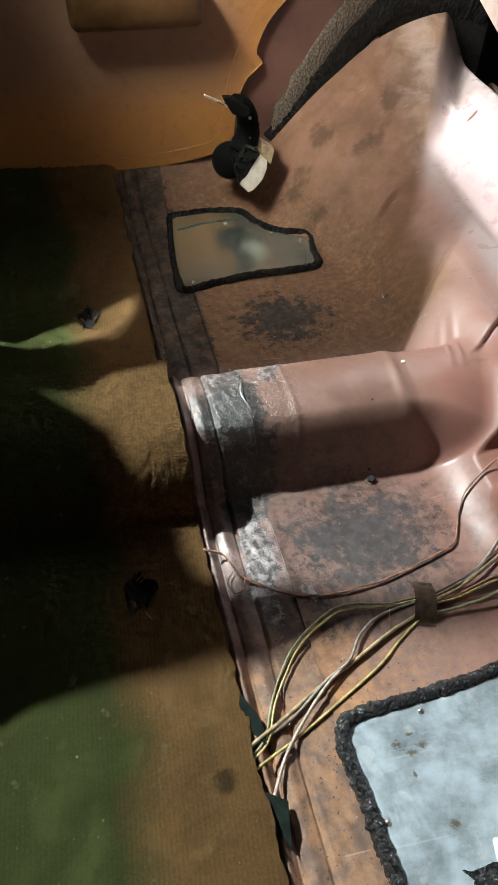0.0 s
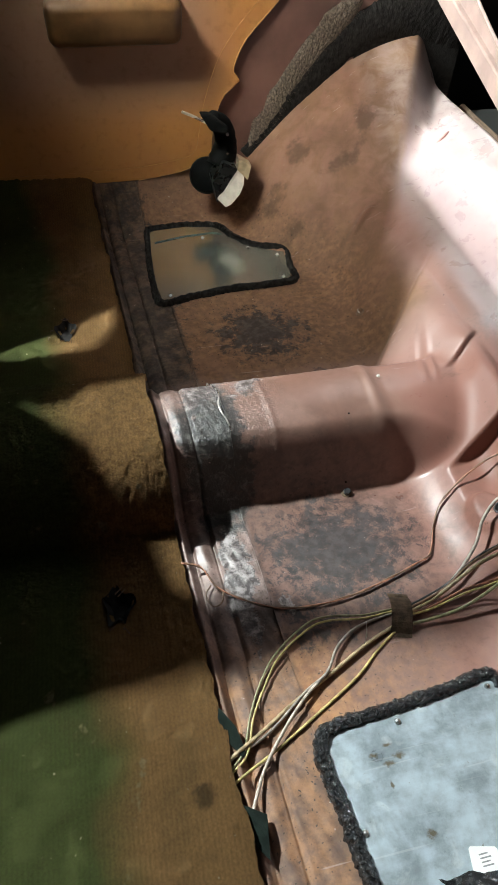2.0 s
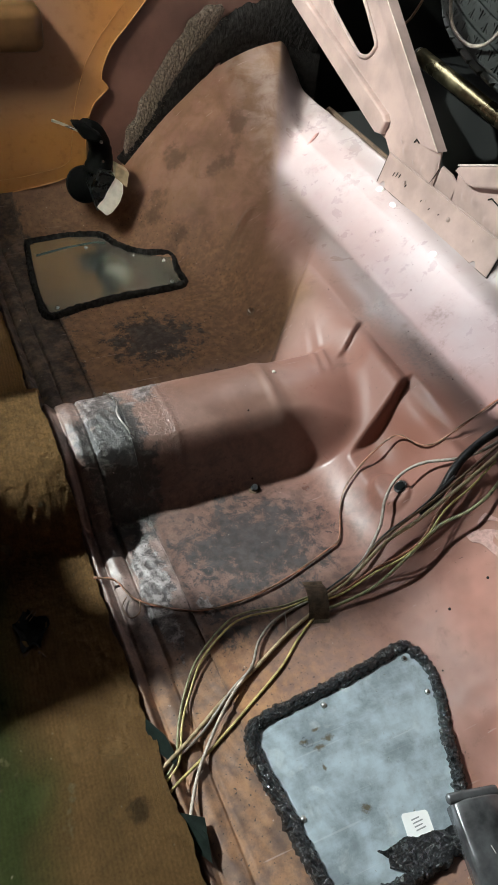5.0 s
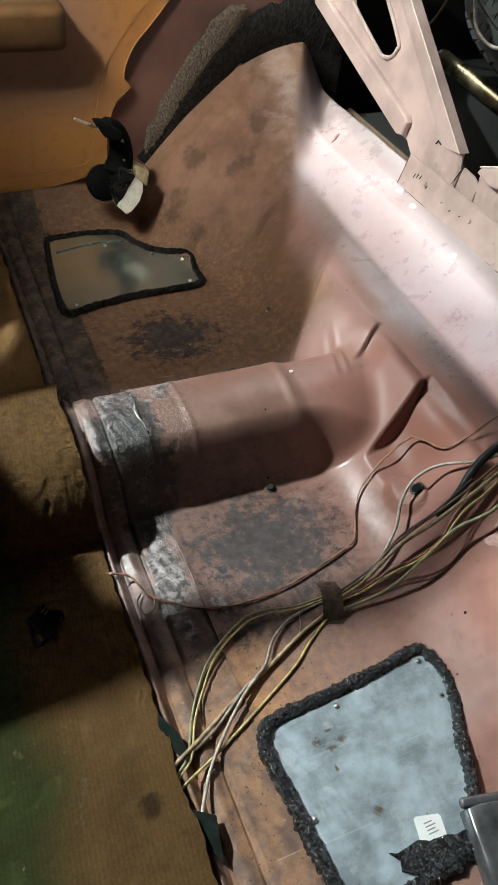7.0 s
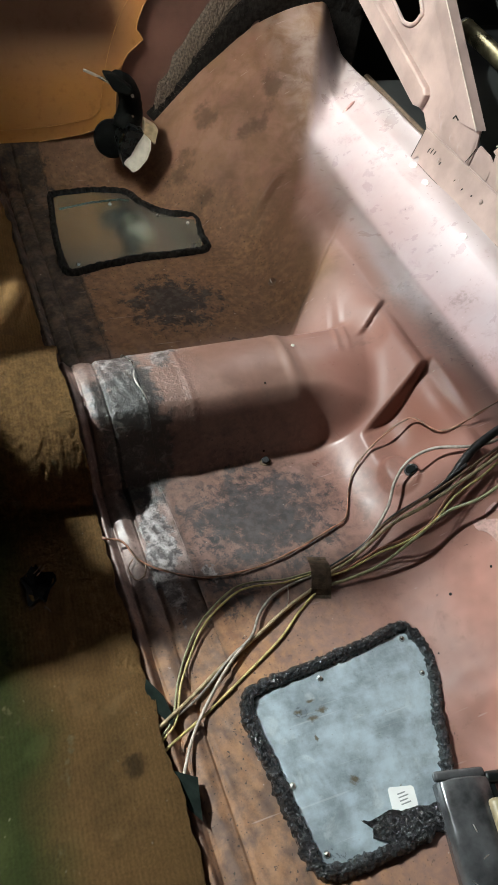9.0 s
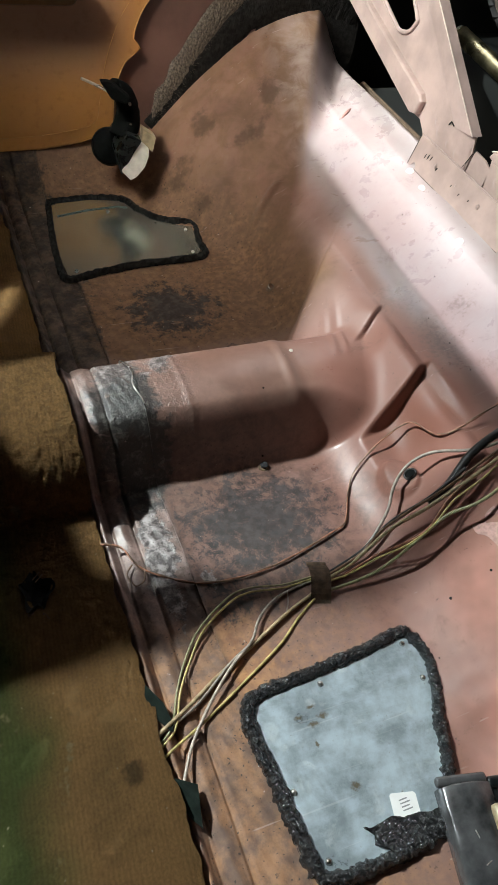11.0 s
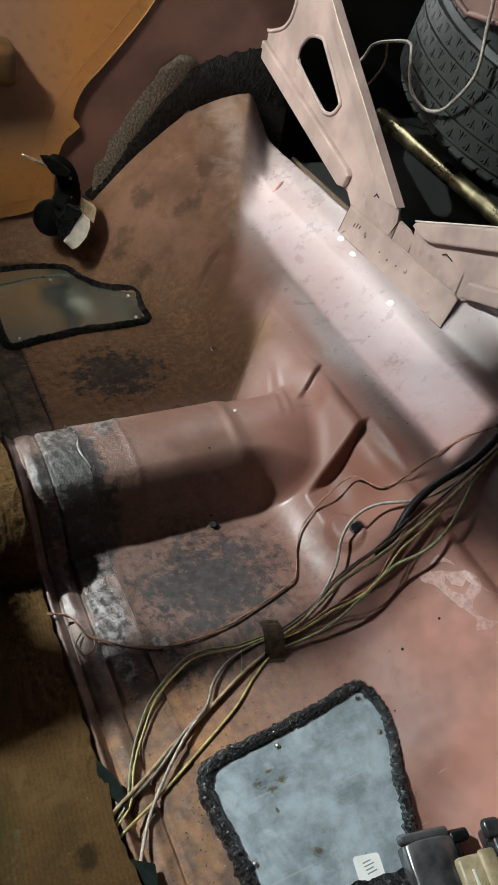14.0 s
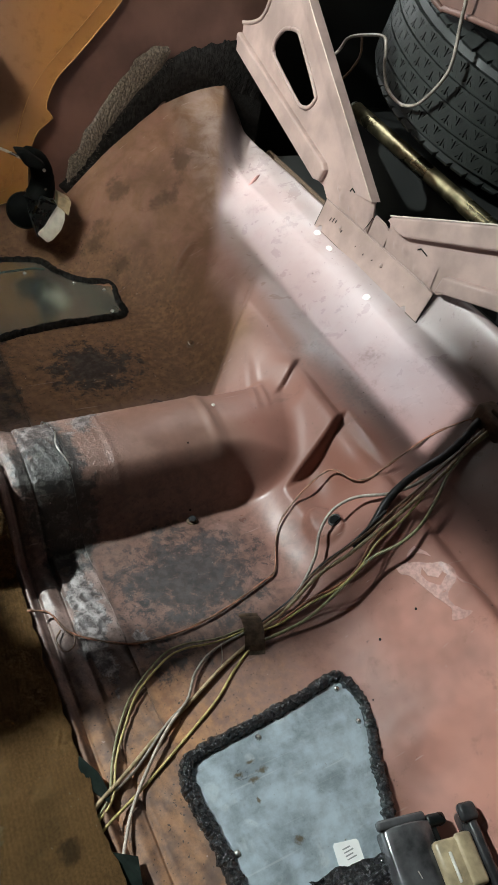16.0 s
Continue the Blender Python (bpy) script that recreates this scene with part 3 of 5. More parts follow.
# flat black discs for the pan's small rust spots and holes
for x, y, r in ((0.506, 0.033, 0.0045), (0.544, 0.035, 0.004), (0.651, 0.405, 0.0022), (0.653, 0.348, 0.0022), (0.653, 0.292, 0.002), (0.38, 0.362, 0.0035), (0.372, 0.312, 0.004), (0.60, 0.56, 0.0022), (0.69, 0.47, 0.0025), (0.46, 0.93, 0.003), (0.71, 0.62, 0.002), (0.62, 0.15, 0.0022), (0.47, -0.02, 0.0025)):
    small("dark_spot", x, y, r * 0.42, 0.0010, FELT_BLACK, floor, "", 0.0028)
stud = thing("floor_grommet", "black grommet hole in a raised ear of the floor pan", "grommet")
at = Vector(ground(0.531, 0.197, 0.0025))
up = facing(0.531, 0.197)
q = Vector((0, 0, 1)).rotation_difference(up)
part("rim", tube([at + q @ Vector((0.0080 * math.cos(k * math.pi / 8), 0.0080 * math.sin(k * math.pi / 8), 0)) for k in range(17)], 0.0016, 8, 3), BLACK_GLOSS, stud, "", True)
# flat black disc that paints in the dark of the open hole
part("plug", disc(at, up, 0.0078, 0.0016, 18), BLACK_SOFT, stud)
screw = thing("anchor_screw", "rusted screw standing in the floor pan", "screw")
part("washer", disc(ground(0.517, 0.672, 0.003), facing(0.517, 0.672), 0.009, 0.003, 14), RUST, screw)
part("screw_head", disc(ground(0.517, 0.672, 0.007), facing(0.517, 0.672), 0.005, 0.006, 8), STEEL, screw)
stud = thing("tunnel_screw", "black sheet-metal screw at the tunnel base", "screw")
part("screw_head", disc(ground(0.372, 0.302, 0.006), (0, -0.4, 1), 0.006, 0.006, 6), BLACK_GLOSS, stud)
part("washer", disc(ground(0.372, 0.302, 0.003), (0, -0.3, 1), 0.009, 0.002, 12), RUST, stud)
for x, y, sx, sy in ((0.764, 0.709, 0.009, 0.010), (0.758, 0.655, 0.007, 0.010), (0.740, 0.502, 0.0095, 0.0085), (0.445, 0.424, 0.004, 0.0035)):
    bm = disc((0, 0, 0), (0, 0, 1), 1, 0.0022, 11, 0.15)
    for v in bm.verts:
        v.co.x *= 0.70 * sx * (1 + 0.15 * math.sin(5 * math.atan2(v.co.y, v.co.x)))
        v.co.y *= 0.82 * sy
    q = Vector((0, 0, 1)).rotation_difference(facing(x, y)).to_matrix().to_4x4()
    plug = part("paint_drip", turned(bm, Matrix.Translation(ground(x, y, 0.0032)) @ q), WHITE)
    tagged(plug, "small white paint drip on the seat pan", "paint drip", "white drips on the pan")

gouge = thing("weld_scar", "short bright weld scar on the seat pan", "scar")
part("scar", tube([ground(0.732, 0.933, 0.002), ground(0.748, 0.942, 0.003), ground(0.766, 0.956, 0.002)], lambda u: 0.004 * math.sin(0.3 + u * 2.5), 8, 4, 0.2), SCRATCH, gouge)
# scraped loops in the paint
scrape = thing("paint_scrape", "pale ragged scraped patch in the pink floor paint", "scrape")


def smear(name, outline, hollow, material, parent, height=0.0014):
    """A thin film on the pan with a ragged outline and a hollow."""
    rim = [(p.x, p.y) for p in smooth_path([(x, y, 0) for x, y in (*outline, outline[0])], 4)[:-1]]
    bm = plate(rim, 0.0004, hollow)
    bmesh.ops.subdivide_edges(bm, edges=[e for e in bm.edges if e.calc_length() > 0.006], cuts=2)
    bmesh.ops.triangulate(bm, faces=bm.faces[:])
    for v in bm.verts:
        v.co.x += 0.0009 * noise.noise(v.co * 240)
        v.co.y += 0.0009 * noise.noise(v.co * 240 + Vector((7, 0, 0)))
        v.co.z += float(pan_z(v.co.x, v.co.y)) + height + 0.0016
    return part(name, bm, material, parent)


smear("scrape_film", [(0.561, 0.083), (0.551, 0.092), (0.550, 0.080), (0.555, 0.071), (0.558, 0.053), (0.562, 0.028), (0.566, 0.010), (0.562, -0.001), (0.567, -0.007), (0.577, -0.008), (0.572, 0.002), (0.569, 0.013), (0.570, 0.024), (0.577, 0.029), (0.584, 0.034), (0.587, 0.046), (0.583, 0.057), (0.574, 0.067), (0.566, 0.078)], ([(0.567, 0.070), (0.5665, 0.057), (0.572, 0.047), (0.5775, 0.050), (0.579, 0.044), (0.570, 0.038), (0.564, 0.050), (0.563, 0.063)], [(0.567, 0.030), (0.571, 0.028), (0.5705, 0.031)]), SCRATCH, scrape)
smear("scrape_film", [(0.572, 0.096), (0.564, 0.094), (0.561, 0.088), (0.567, 0.089), (0.573, 0.083), (0.578, 0.073), (0.576, 0.083)], (), SCRATCH, scrape)
for pts in ([(0.585, 0.037), (0.587, 0.026), (0.593, 0.020), (0.600, 0.014), (0.606, 0.001)], [(0.560, 0.086), (0.556, 0.078), (0.563, 0.068)]):
    bm = tube([ground(x, y, 0.0026) for x, y in pts], lambda u: 0.0008 + 0.0007 * math.sin(u * 7) ** 2, 6, 5)
    for v in bm.verts:
        base = float(pan_z(v.co.x, v.co.y)) + 0.0026
        v.co.z = base + (v.co.z - base) * 0.15
    part("scrape_mark", bm, SCRATCH, scrape)



# ---- carpet
def carpet_z(x, y):
    lift = 0.010 + 0.04 * edge((0.05 - x) / 0.35) * bump((y - TY) / 0.32)
    wide = np.abs(y - TY) / (TW + 0.028)
    hump = (TH + 0.018) * np.clip(1 - np.clip(wide, 0, 1) ** 2.6, 0, 1) ** 0.62
    waves = 0.012 * np.sin(y * 13 + x * 6) * edge((0.10 - x) / 0.15) + 0.006 * np.sin(y * 31 - x * 17)
    kick = 0.9 * (y - 1.075) * edge((0.16 - x) / 0.10)
    return smax(smax(0 * x, hump, 0.02), kick, 0.025) + lift + waves * 0.6


carpet = thing("carpet", "worn green and brown moulded carpet, torn and stained", "carpet")
ys = np.linspace(-0.62, 1.149, 440)
ts = np.linspace(0, 1, 170)
rag = np.array([0.006 * noise.noise((0, y * 22, 3)) + 0.003 * noise.noise((0, y * 70, 5)) for y in ys])
x1 = hem(ys) - 0.002 + rag
gx = -0.55 + (x1 + 0.55)[:, None] * (1 - (1 - ts[None, :]) ** 1.25)
gy = np.repeat(ys[:, None], len(ts), 1)
gz = carpet_z(gx, gy)
rough_pile = np.random.default_rng(4).normal(0, 0.0011, gx.shape)
rough_pile = rough_pile + 0.0016 * np.sin(gx * 260 + 3 * np.sin(gy * 90)) * np.sin(gy * 210 + 2 * np.sin(gx * 120)) * np.exp(-((gy - 0.33) / 0.10) ** 2)
holes = ((0.006, 0.714, 0.020, 0.040), (0.047, 0.186, 0.022, 0.030))
for cx, cy, rx, ry in holes:
    gz -= 0.016 * bump(np.hypot((gx - cx) / rx, (gy - cy) / ry) + 0.25 * np.sin(gx * 300) * np.cos(gy * 230))
link("carpet_mat", sheet_mesh("carpet_mat", gx, gy, gz + rough_pile, 0.010), CARPET, carpet)
for n, (cx, cy, rx, ry) in enumerate(holes):
    rng = random.Random(n + 3)
    c = float(carpet_z(np.array(cx), np.array(cy)))
    bm = bmesh.new()
    ring = [bm.verts.new((cx + rx * 0.8 * math.cos(a) * (1 + 0.3 * math.sin(3 * a + n)), cy + ry * 0.8 * math.sin(a) * (1 + 0.25 * math.sin(5 * a)), c + 0.003)) for a in (2 * math.pi * k / 28 for k in range(28))]
    low = [bm.verts.new((cx + (v.co.x - cx) * 0.5, cy + (v.co.y - cy) * 0.5, c - 0.008)) for v in ring]
    for k in range(28):
        bm.faces.new((ring[k], ring[(k + 1) % 28], low[(k + 1) % 28], low[k]))
    bm.faces.new(low)
    part("torn_hole", bm, FELT_BLACK, carpet, "dark torn hole")
    for k in range(4):
        a = rng.uniform(0, 6.28)
        p = Vector((cx + rx * math.cos(a) * rng.uniform(0.5, 1.5), cy + ry * math.sin(a) * rng.uniform(0.5, 1.5) - 0.01, c + 0.006))
        pts = [p, p + Vector((rng.uniform(-1, 1), rng.uniform(-1, 1), rng.uniform(0, 0.3))) * 0.004, p + Vector((rng.uniform(-1, 1), rng.uniform(-1, 1), rng.uniform(0, 0.2))) * 0.008]
        part("frayed_tuft", tube(pts, 0.0006, 5, 3, 0.3, k), VINYL["brown"], carpet, "pale backing fibres")
for pts in ([(0.141, 0.046), (0.155, 0.022), (0.160, 0.000), (0.157, -0.008), (0.143, 0.012), (0.138, 0.036)], [(0.141, -0.048), (0.153, -0.054), (0.168, -0.062), (0.165, -0.078), (0.162, -0.100), (0.152, -0.086)]):
    bm = plate([(x, y) for x, y in pts], 0.0012)
    bmesh.ops.subdivide_edges(bm, edges=bm.edges[:], cuts=3, use_grid_fill=True)
    for v in bm.verts:
        v.co.z += 0.012 + 0.003 * math.sin(v.co.x * 190 + v.co.y * 140)
    scrap = part("tape_scrap", bm, TAPE)
    tagged(scrap, "torn scrap of dark cloth tape at the carpet edge", "tape", "tape scraps at the carpet edge")


# ---- repair patches
def repair_patch(label, sheet_pts, bead_pts, z, metal, rivets, bead_r, seed, sealer):
    ob = thing("repair_patch", label, "metal patch")
    bm = plate(sheet_pts, 0.0014)
    for v in bm.verts:
        v.co.z += z
    part("metal_sheet", bm, metal, ob)
    rng = random.Random(seed)
    mids = []
    n = len(bead_pts)
    for k in range(n):
        mids.append(Vector((*bead_pts[k], z)))
    path = smooth_path([*mids, mids[0]], 30)
    bm, rings = bmesh.new(), []
    cen = sum(mids, Vector()) / n
    for i, c in enumerate(path[:-1]):
        d = (path[(i + 1) % (len(path) - 1)] - path[i - 1 if i else -2]).normalized()
        out = Vector((d.y, -d.x, 0))
        if out.dot(c - cen) < 0:
            out = -out
        w = bead_r * (1 + 0.35 * noise.noise((i * 0.10, seed, 0)))
        prof = ((-1.15, -0.0045), (-0.85, 0.003), (-0.4, 0.0062), (0.0, 0.007), (0.45, 0.0058), (0.9, 0.0025), (1.2, -0.006))
        row = []
        for k in range(17):
            u = -1.15 + 2.35 * k / 16
            h = np.interp(u, *zip(*prof))
            p = c + out * w * u
            lump = noise.noise(p * 120) * 0.0020 + noise.noise(p * 330) * 0.0018 + rng.uniform(-1, 1) * 0.0003
            row.append(bm.verts.new(p + out * noise.noise(p * 260 + Vector((5, 0, 0))) * 0.0026 + Vector((0, 0, 0.0015 + max(h, -0.0045) + (lump if h > 0 else 0)))))
        rings.append(row)
    for a, b in zip(rings, rings[1:] + rings[:1]):
        for k in range(16):
            bm.faces.new((a[k], a[k + 1], b[k + 1], b[k]))
    part("sealant_bead", bm, sealer, ob, "thick black brushed seam sealer")
    for x, y in rivets:
        r = part("rivet", disc((x, y, z + 0.0026), (0, 0, 1), 0.0038, 0.003, 12, 0.5), STEEL, ob, "", True)
    return ob


near_sheet = [(0.240, -0.006), (0.256, 0.000), (0.290, 0.003), (0.334, 0.008), (0.385, 0.014), (0.434, 0.022), (0.448, 0.016), (0.459, -0.008), (0.454, -0.044), (0.438, -0.078), (0.428, -0.110), (0.416, -0.134), (0.399, -0.166), (0.343, -0.176), (0.304, -0.178), (0.266, -0.176), (0.253, -0.166), (0.250, -0.130), (0.247, -0.100), (0.243, -0.070), (0.238, -0.034)]
near_bead = [(0.243, 0.000), (0.262, 0.005), (0.298, 0.008), (0.350, 0.012), (0.400, 0.018), (0.440, 0.024), (0.453, 0.014), (0.461, -0.012), (0.453, -0.046), (0.437, -0.080), (0.428, -0.110), (0.418, -0.132), (0.400, -0.166), (0.372, -0.174), (0.335, -0.178), (0.300, -0.179), (0.268, -0.177), (0.254, -0.166), (0.251, -0.140), (0.247, -0.110), (0.244, -0.080), (0.239, -0.045), (0.237, -0.020)]
near_patch = repair_patch("cloudy galvanised steel patch with rust spots, sealed into the floor", near_sheet, near_bead, 0.0035, ZINC,
                          ((0.326, -0.005), (0.439, 0.010), (0.443, -0.033), (0.399, -0.147), (0.267, -0.162), (0.257, -0.097)), 0.0073, 5, TAR)
bm = plate([(0.311, -0.147), (0.318, -0.150), (0.330, -0.149), (0.341, -0.147), (0.355, -0.152), (0.370, -0.152), (0.384, -0.156), (0.398, -0.154), (0.402, -0.168), (0.385, -0.178), (0.340, -0.180), (0.326, -0.170), (0.316, -0.164), (0.319, -0.156)], 0.003)
bmesh.ops.subdivide_edges(bm, edges=bm.edges[:], cuts=4, use_grid_fill=True)
rng = random.Random(8)
for v in bm.verts:
    v.co += Vector((rng.uniform(-1, 1) * 0.0008, rng.uniform(-1, 1) * 0.0008, 0.0045 + rng.uniform(-1, 1) * 0.0012))
part("sealant_smear", bm, TAR, near_patch, "smeared black seam sealer")
corner = [(0.3605 + 0.0135 * sx * a + 0.002 * b * sy, -0.1415 - 0.003 * sx * a + 0.0105 * sy * b) for sx, sy, a, b in ((-1, -1, 1, 0.8), (-1, -1, 0.85, 1), (1, -1, 0.85, 1), (1, -1, 1, 0.8), (1, 1, 1, 0.8), (1, 1, 0.85, 1), (-1, 1, 0.85, 1), (-1, 1, 1, 0.8))]
bm = plate(corner, 0.0006)
for v in bm.verts:
    v.co.z += 0.0052
sticker = part("sticker", bm, PAPER, near_patch, "small white paper barcode sticker")
for k in range(4):
    part("print_bar", block((0.356, -0.147 + 0.0032 * k, 0.0058), (0.367 - 0.002 * (k % 2), -0.1458 + 0.0032 * k, 0.0060)), INK, sticker)

far_sheet = [(0.186, 1.036), (0.264, 1.041), (0.322, 1.028), (0.340, 0.991), (0.369, 0.952), (0.407, 0.926), (0.440, 0.911), (0.432, 0.817), (0.311, 0.808), (0.237, 0.799), (0.180, 0.787), (0.174, 0.848), (0.178, 0.941)]
far_bead = [(0.180, 1.040), (0.262, 1.046), (0.328, 1.032), (0.348, 0.994), (0.385, 0.950), (0.443, 0.922), (0.440, 0.860), (0.432, 0.812), (0.310, 0.804), (0.236, 0.792), (0.176, 0.783), (0.170, 0.850), (0.172, 0.943)]
far_patch = repair_patch("shiny steel patch sealed into the far footwell floor", far_sheet, far_bead, 0.0065, ZINC_DARK,
                         ((0.289, 0.990), (0.373, 0.936), (0.425, 0.903), (0.418, 0.826), (0.196, 0.802)), 0.0050, 9, FELT_BLACK)
bm = plate([(0.190, 0.985), (0.250, 1.000), (0.310, 1.005), (0.330, 0.998), (0.318, 1.022), (0.262, 1.034), (0.192, 1.028)], 0.0025)
for v in bm.verts:
    v.co.z += 0.008
part("folded_edge", bm, ZINC_DARK, far_patch, "bent-up strip of the sheet")


# ---- wiring
def cable(name, pts, r, material, parent, label="", jitter=0.0, lift=0.0):
    r = r * 0.78 if r < 0.005 else r * 0.75
    return part(name, tube([(x, y, max(z + lift, float(pan_z(x, y)) + r + 0.002)) for x, y, z in pts], r, 8, 6, jitter), material, parent, label, True)


loose = thing("loose_wire", "single brown twisted-pair wire lying across the floor pan", "wire")
lpts = [(0.129, 0.229, 0.016), (0.153, 0.220, 0.010), (0.167, 0.192, 0.006), (0.194, 0.170, 0.005), (0.230, 0.151, 0.006), (0.277, 0.144, 0.006), (0.332, 0.149, 0.005), (0.376, 0.160, 0.004), (0.424, 0.175, 0.004), (0.446, 0.186, 0.006), (0.464, 0.221, 0.011), (0.482, 0.246, 0.024), (0.513, 0.261, 0.052), (0.551, 0.271, 0.074), (0.565, 0.263, 0.088), (0.572, 0.228, 0.102), (0.584, 0.213, 0.119), (0.62, 0.212, 0.147), (0.677, 0.222, 0.166), (0.711, 0.214, 0.186), (0.731, 0.208, 0.198), (0.77, 0.205, 0.216), (0.83, 0.21, 0.23)]
for phase, word in ((0, "brown"), (math.pi, "red")):
    fine = smooth_path([(x, y, max(z, float(pan_z(x, y)) + 0.006)) for x, y, z in lpts], 5)
    part("conductor", tube([p + Vector((0, math.cos(i * 0.9 + phase), math.sin(i * 0.9 + phase) * 0.6)) * 0.0009 for i, p in enumerate(fine)], 0.0010, 6, 0), VINYL[word], loose, "", True)
cable("loop_end", [(0.160, 0.196, 0.006), (0.152, 0.184, 0.006), (0.158, 0.168, 0.005), (0.170, 0.172, 0.005), (0.174, 0.188, 0.006)], 0.0013, VINYL["brown"], loose)

harness = thing("wiring_harness", "bundle of grimy coloured vinyl wires strapped to the floor", "wiring")
W = {
    "grey": ([(0.373, 0.106, 0.009), (0.412, 0.121, 0.010), (0.455, 0.140, 0.014), (0.49, 0.166, 0.038), (0.507, 0.19, 0.057), (0.529, 0.204, 0.078), (0.556, 0.2, 0.10), (0.581, 0.172, 0.130), (0.603, 0.162, 0.147), (0.634, 0.163, 0.160), (0.66, 0.17, 0.168), (0.684, 0.176, 0.177), (0.712, 0.182, 0.193), (0.76, 0.19, 0.215), (0.83, 0.2, 0.23)], 0.0026),
    "tan": ([(0.365, 0.105, 0.010), (0.392, 0.112, 0.011), (0.43, 0.124, 0.013), (0.486, 0.143, 0.036), (0.518, 0.14, 0.067), (0.551, 0.14, 0.100), (0.591, 0.142, 0.138), (0.647, 0.157, 0.165), (0.68, 0.169, 0.175), (0.708, 0.175, 0.192), (0.76, 0.184, 0.215), (0.83, 0.19, 0.23)], 0.0032),
    "green": ([(0.371, 0.1, 0.008), (0.392, 0.097, 0.008), (0.453, 0.104, 0.010), (0.499, 0.112, 0.045), (0.535, 0.119, 0.080), (0.562, 0.11, 0.110), (0.589, 0.113, 0.134), (0.623, 0.133, 0.155), (0.654, 0.155, 0.165), (0.688, 0.169, 0.178), (0.707, 0.173, 0.190), (0.76, 0.178, 0.213), (0.83, 0.182, 0.23)], 0.0027),
    "red": ([(0.376, 0.112, 0.006), (0.409, 0.112, 0.007), (0.464, 0.124, 0.016), (0.49, 0.119, 0.036), (0.516, 0.118, 0.061), (0.543, 0.134, 0.090), (0.565, 0.14, 0.114), (0.60, 0.150, 0.142)], 0.0018),
    "yellow": ([(0.376, 0.108, 0.010), (0.412, 0.109, 0.010), (0.462, 0.119, 0.016), (0.492, 0.114, 0.040), (0.52, 0.117, 0.066), (0.548, 0.130, 0.094), (0.575, 0.132, 0.122), (0.61, 0.142, 0.148)], 0.0018),
    "brown": ([(0.370, 0.110, 0.013), (0.40, 0.118, 0.013), (0.44, 0.130, 0.015), (0.475, 0.146, 0.030), (0.51, 0.148, 0.062), (0.545, 0.146, 0.098), (0.59, 0.150, 0.140), (0.65, 0.165, 0.166), (0.71, 0.180, 0.193)], 0.0022),
    "black": ([(0.372, 0.115, 0.006), (0.41, 0.125, 0.007), (0.45, 0.137, 0.012), (0.49, 0.152, 0.036), (0.53, 0.150, 0.076), (0.57, 0.155, 0.118)], 0.0030),
}
def slung(pts, high):
    """The bundle hangs free where it bridges the heel."""
    return [(x - 0.73 * h, y - 0.55 * h, z + h) for x, y, z in pts for h in (high * float(bump((x - 0.525) / 0.125)),)]


for word, (pts, r) in W.items():
    cable("wire", slung(pts, 0.008 if word == "grey" else 0.022), r, VINYL[word], harness, word + " vinyl wire")
L = [
    ("green", [(0.378, 0.117, 0.009), (0.363, 0.118, 0.010), (0.324, 0.115, 0.016), (0.282, 0.12, 0.020), (0.252, 0.115, 0.020), (0.209, 0.088, 0.016), (0.184, 0.058, 0.014), (0.167, 0.028, 0.014), (0.153, -0.005, 0.016), (0.135, -0.02, 0.012)], 0.0020),
    ("yellow", [(0.378, 0.114, 0.010), (0.363, 0.115, 0.010), (0.322, 0.112, 0.014), (0.282, 0.116, 0.017), (0.254, 0.110, 0.018), (0.213, 0.085, 0.016), (0.188, 0.054, 0.014), (0.170, 0.026, 0.014), (0.156, -0.008, 0.016), (0.137, -0.022, 0.012)], 0.0019),
    ("grey", [(0.376, 0.111, 0.007), (0.352, 0.111, 0.010), (0.311, 0.102, 0.014), (0.282, 0.083, 0.016), (0.261, 0.056, 0.018), (0.232, 0.041, 0.016), (0.192, 0.014, 0.012), (0.167, 0.001, 0.014), (0.145, -0.007, 0.016), (0.13, -0.015, 0.012)], 0.0024),
    ("tan", [(0.371, 0.103, 0.009), (0.357, 0.096, 0.011), (0.316, 0.08, 0.014), (0.263, 0.054, 0.014), (0.216, 0.033, 0.012), (0.179, 0.012, 0.014), (0.149, -0.004, 0.018), (0.13, -0.012, 0.013)], 0.0032),
    ("yellow", [(0.378, 0.099, 0.006), (0.358, 0.09, 0.007), (0.327, 0.071, 0.010), (0.295, 0.047, 0.012), (0.243, 0.019, 0.010), (0.19, -0.008, 0.010), (0.147, -0.028, 0.016), (0.13, -0.036, 0.012)], 0.0023),
    ("white", [(0.264, 0.060, 0.016), (0.261, 0.056, 0.016), (0.23, 0.035, 0.018), (0.198, 0.006, 0.016), (0.169, -0.027, 0.014), (0.148, -0.064, 0.018), (0.14, -0.08, 0.018)], 0.0027),
    ("brown", [(0.252, 0.112, 0.014), (0.205, 0.080, 0.010), (0.178, 0.045, 0.010), (0.163, 0.012, 0.012), (0.150, -0.006, 0.014)], 0.0014),
]
for word, pts, r in L:
    cable("wire", [(x + 0.0055, y + 0.004, z - 0.0075) for x, y, z in pts], r * 0.88, VINYL[word], harness, word + " vinyl wire")
conduit = [(0.528, 0.145, 0.074), (0.549, 0.149, 0.098), (0.577, 0.165, 0.126), (0.61, 0.173, 0.150), (0.664, 0.18, 0.168), (0.701, 0.189, 0.187), (0.722, 0.197, 0.200), (0.77, 0.205, 0.220), (0.83, 0.21, 0.235)]
cable("tape_sleeve", slung(conduit, 0.014), 0.0075, VINYL["black"], harness, "black cloth-taped sleeve", 0.06)
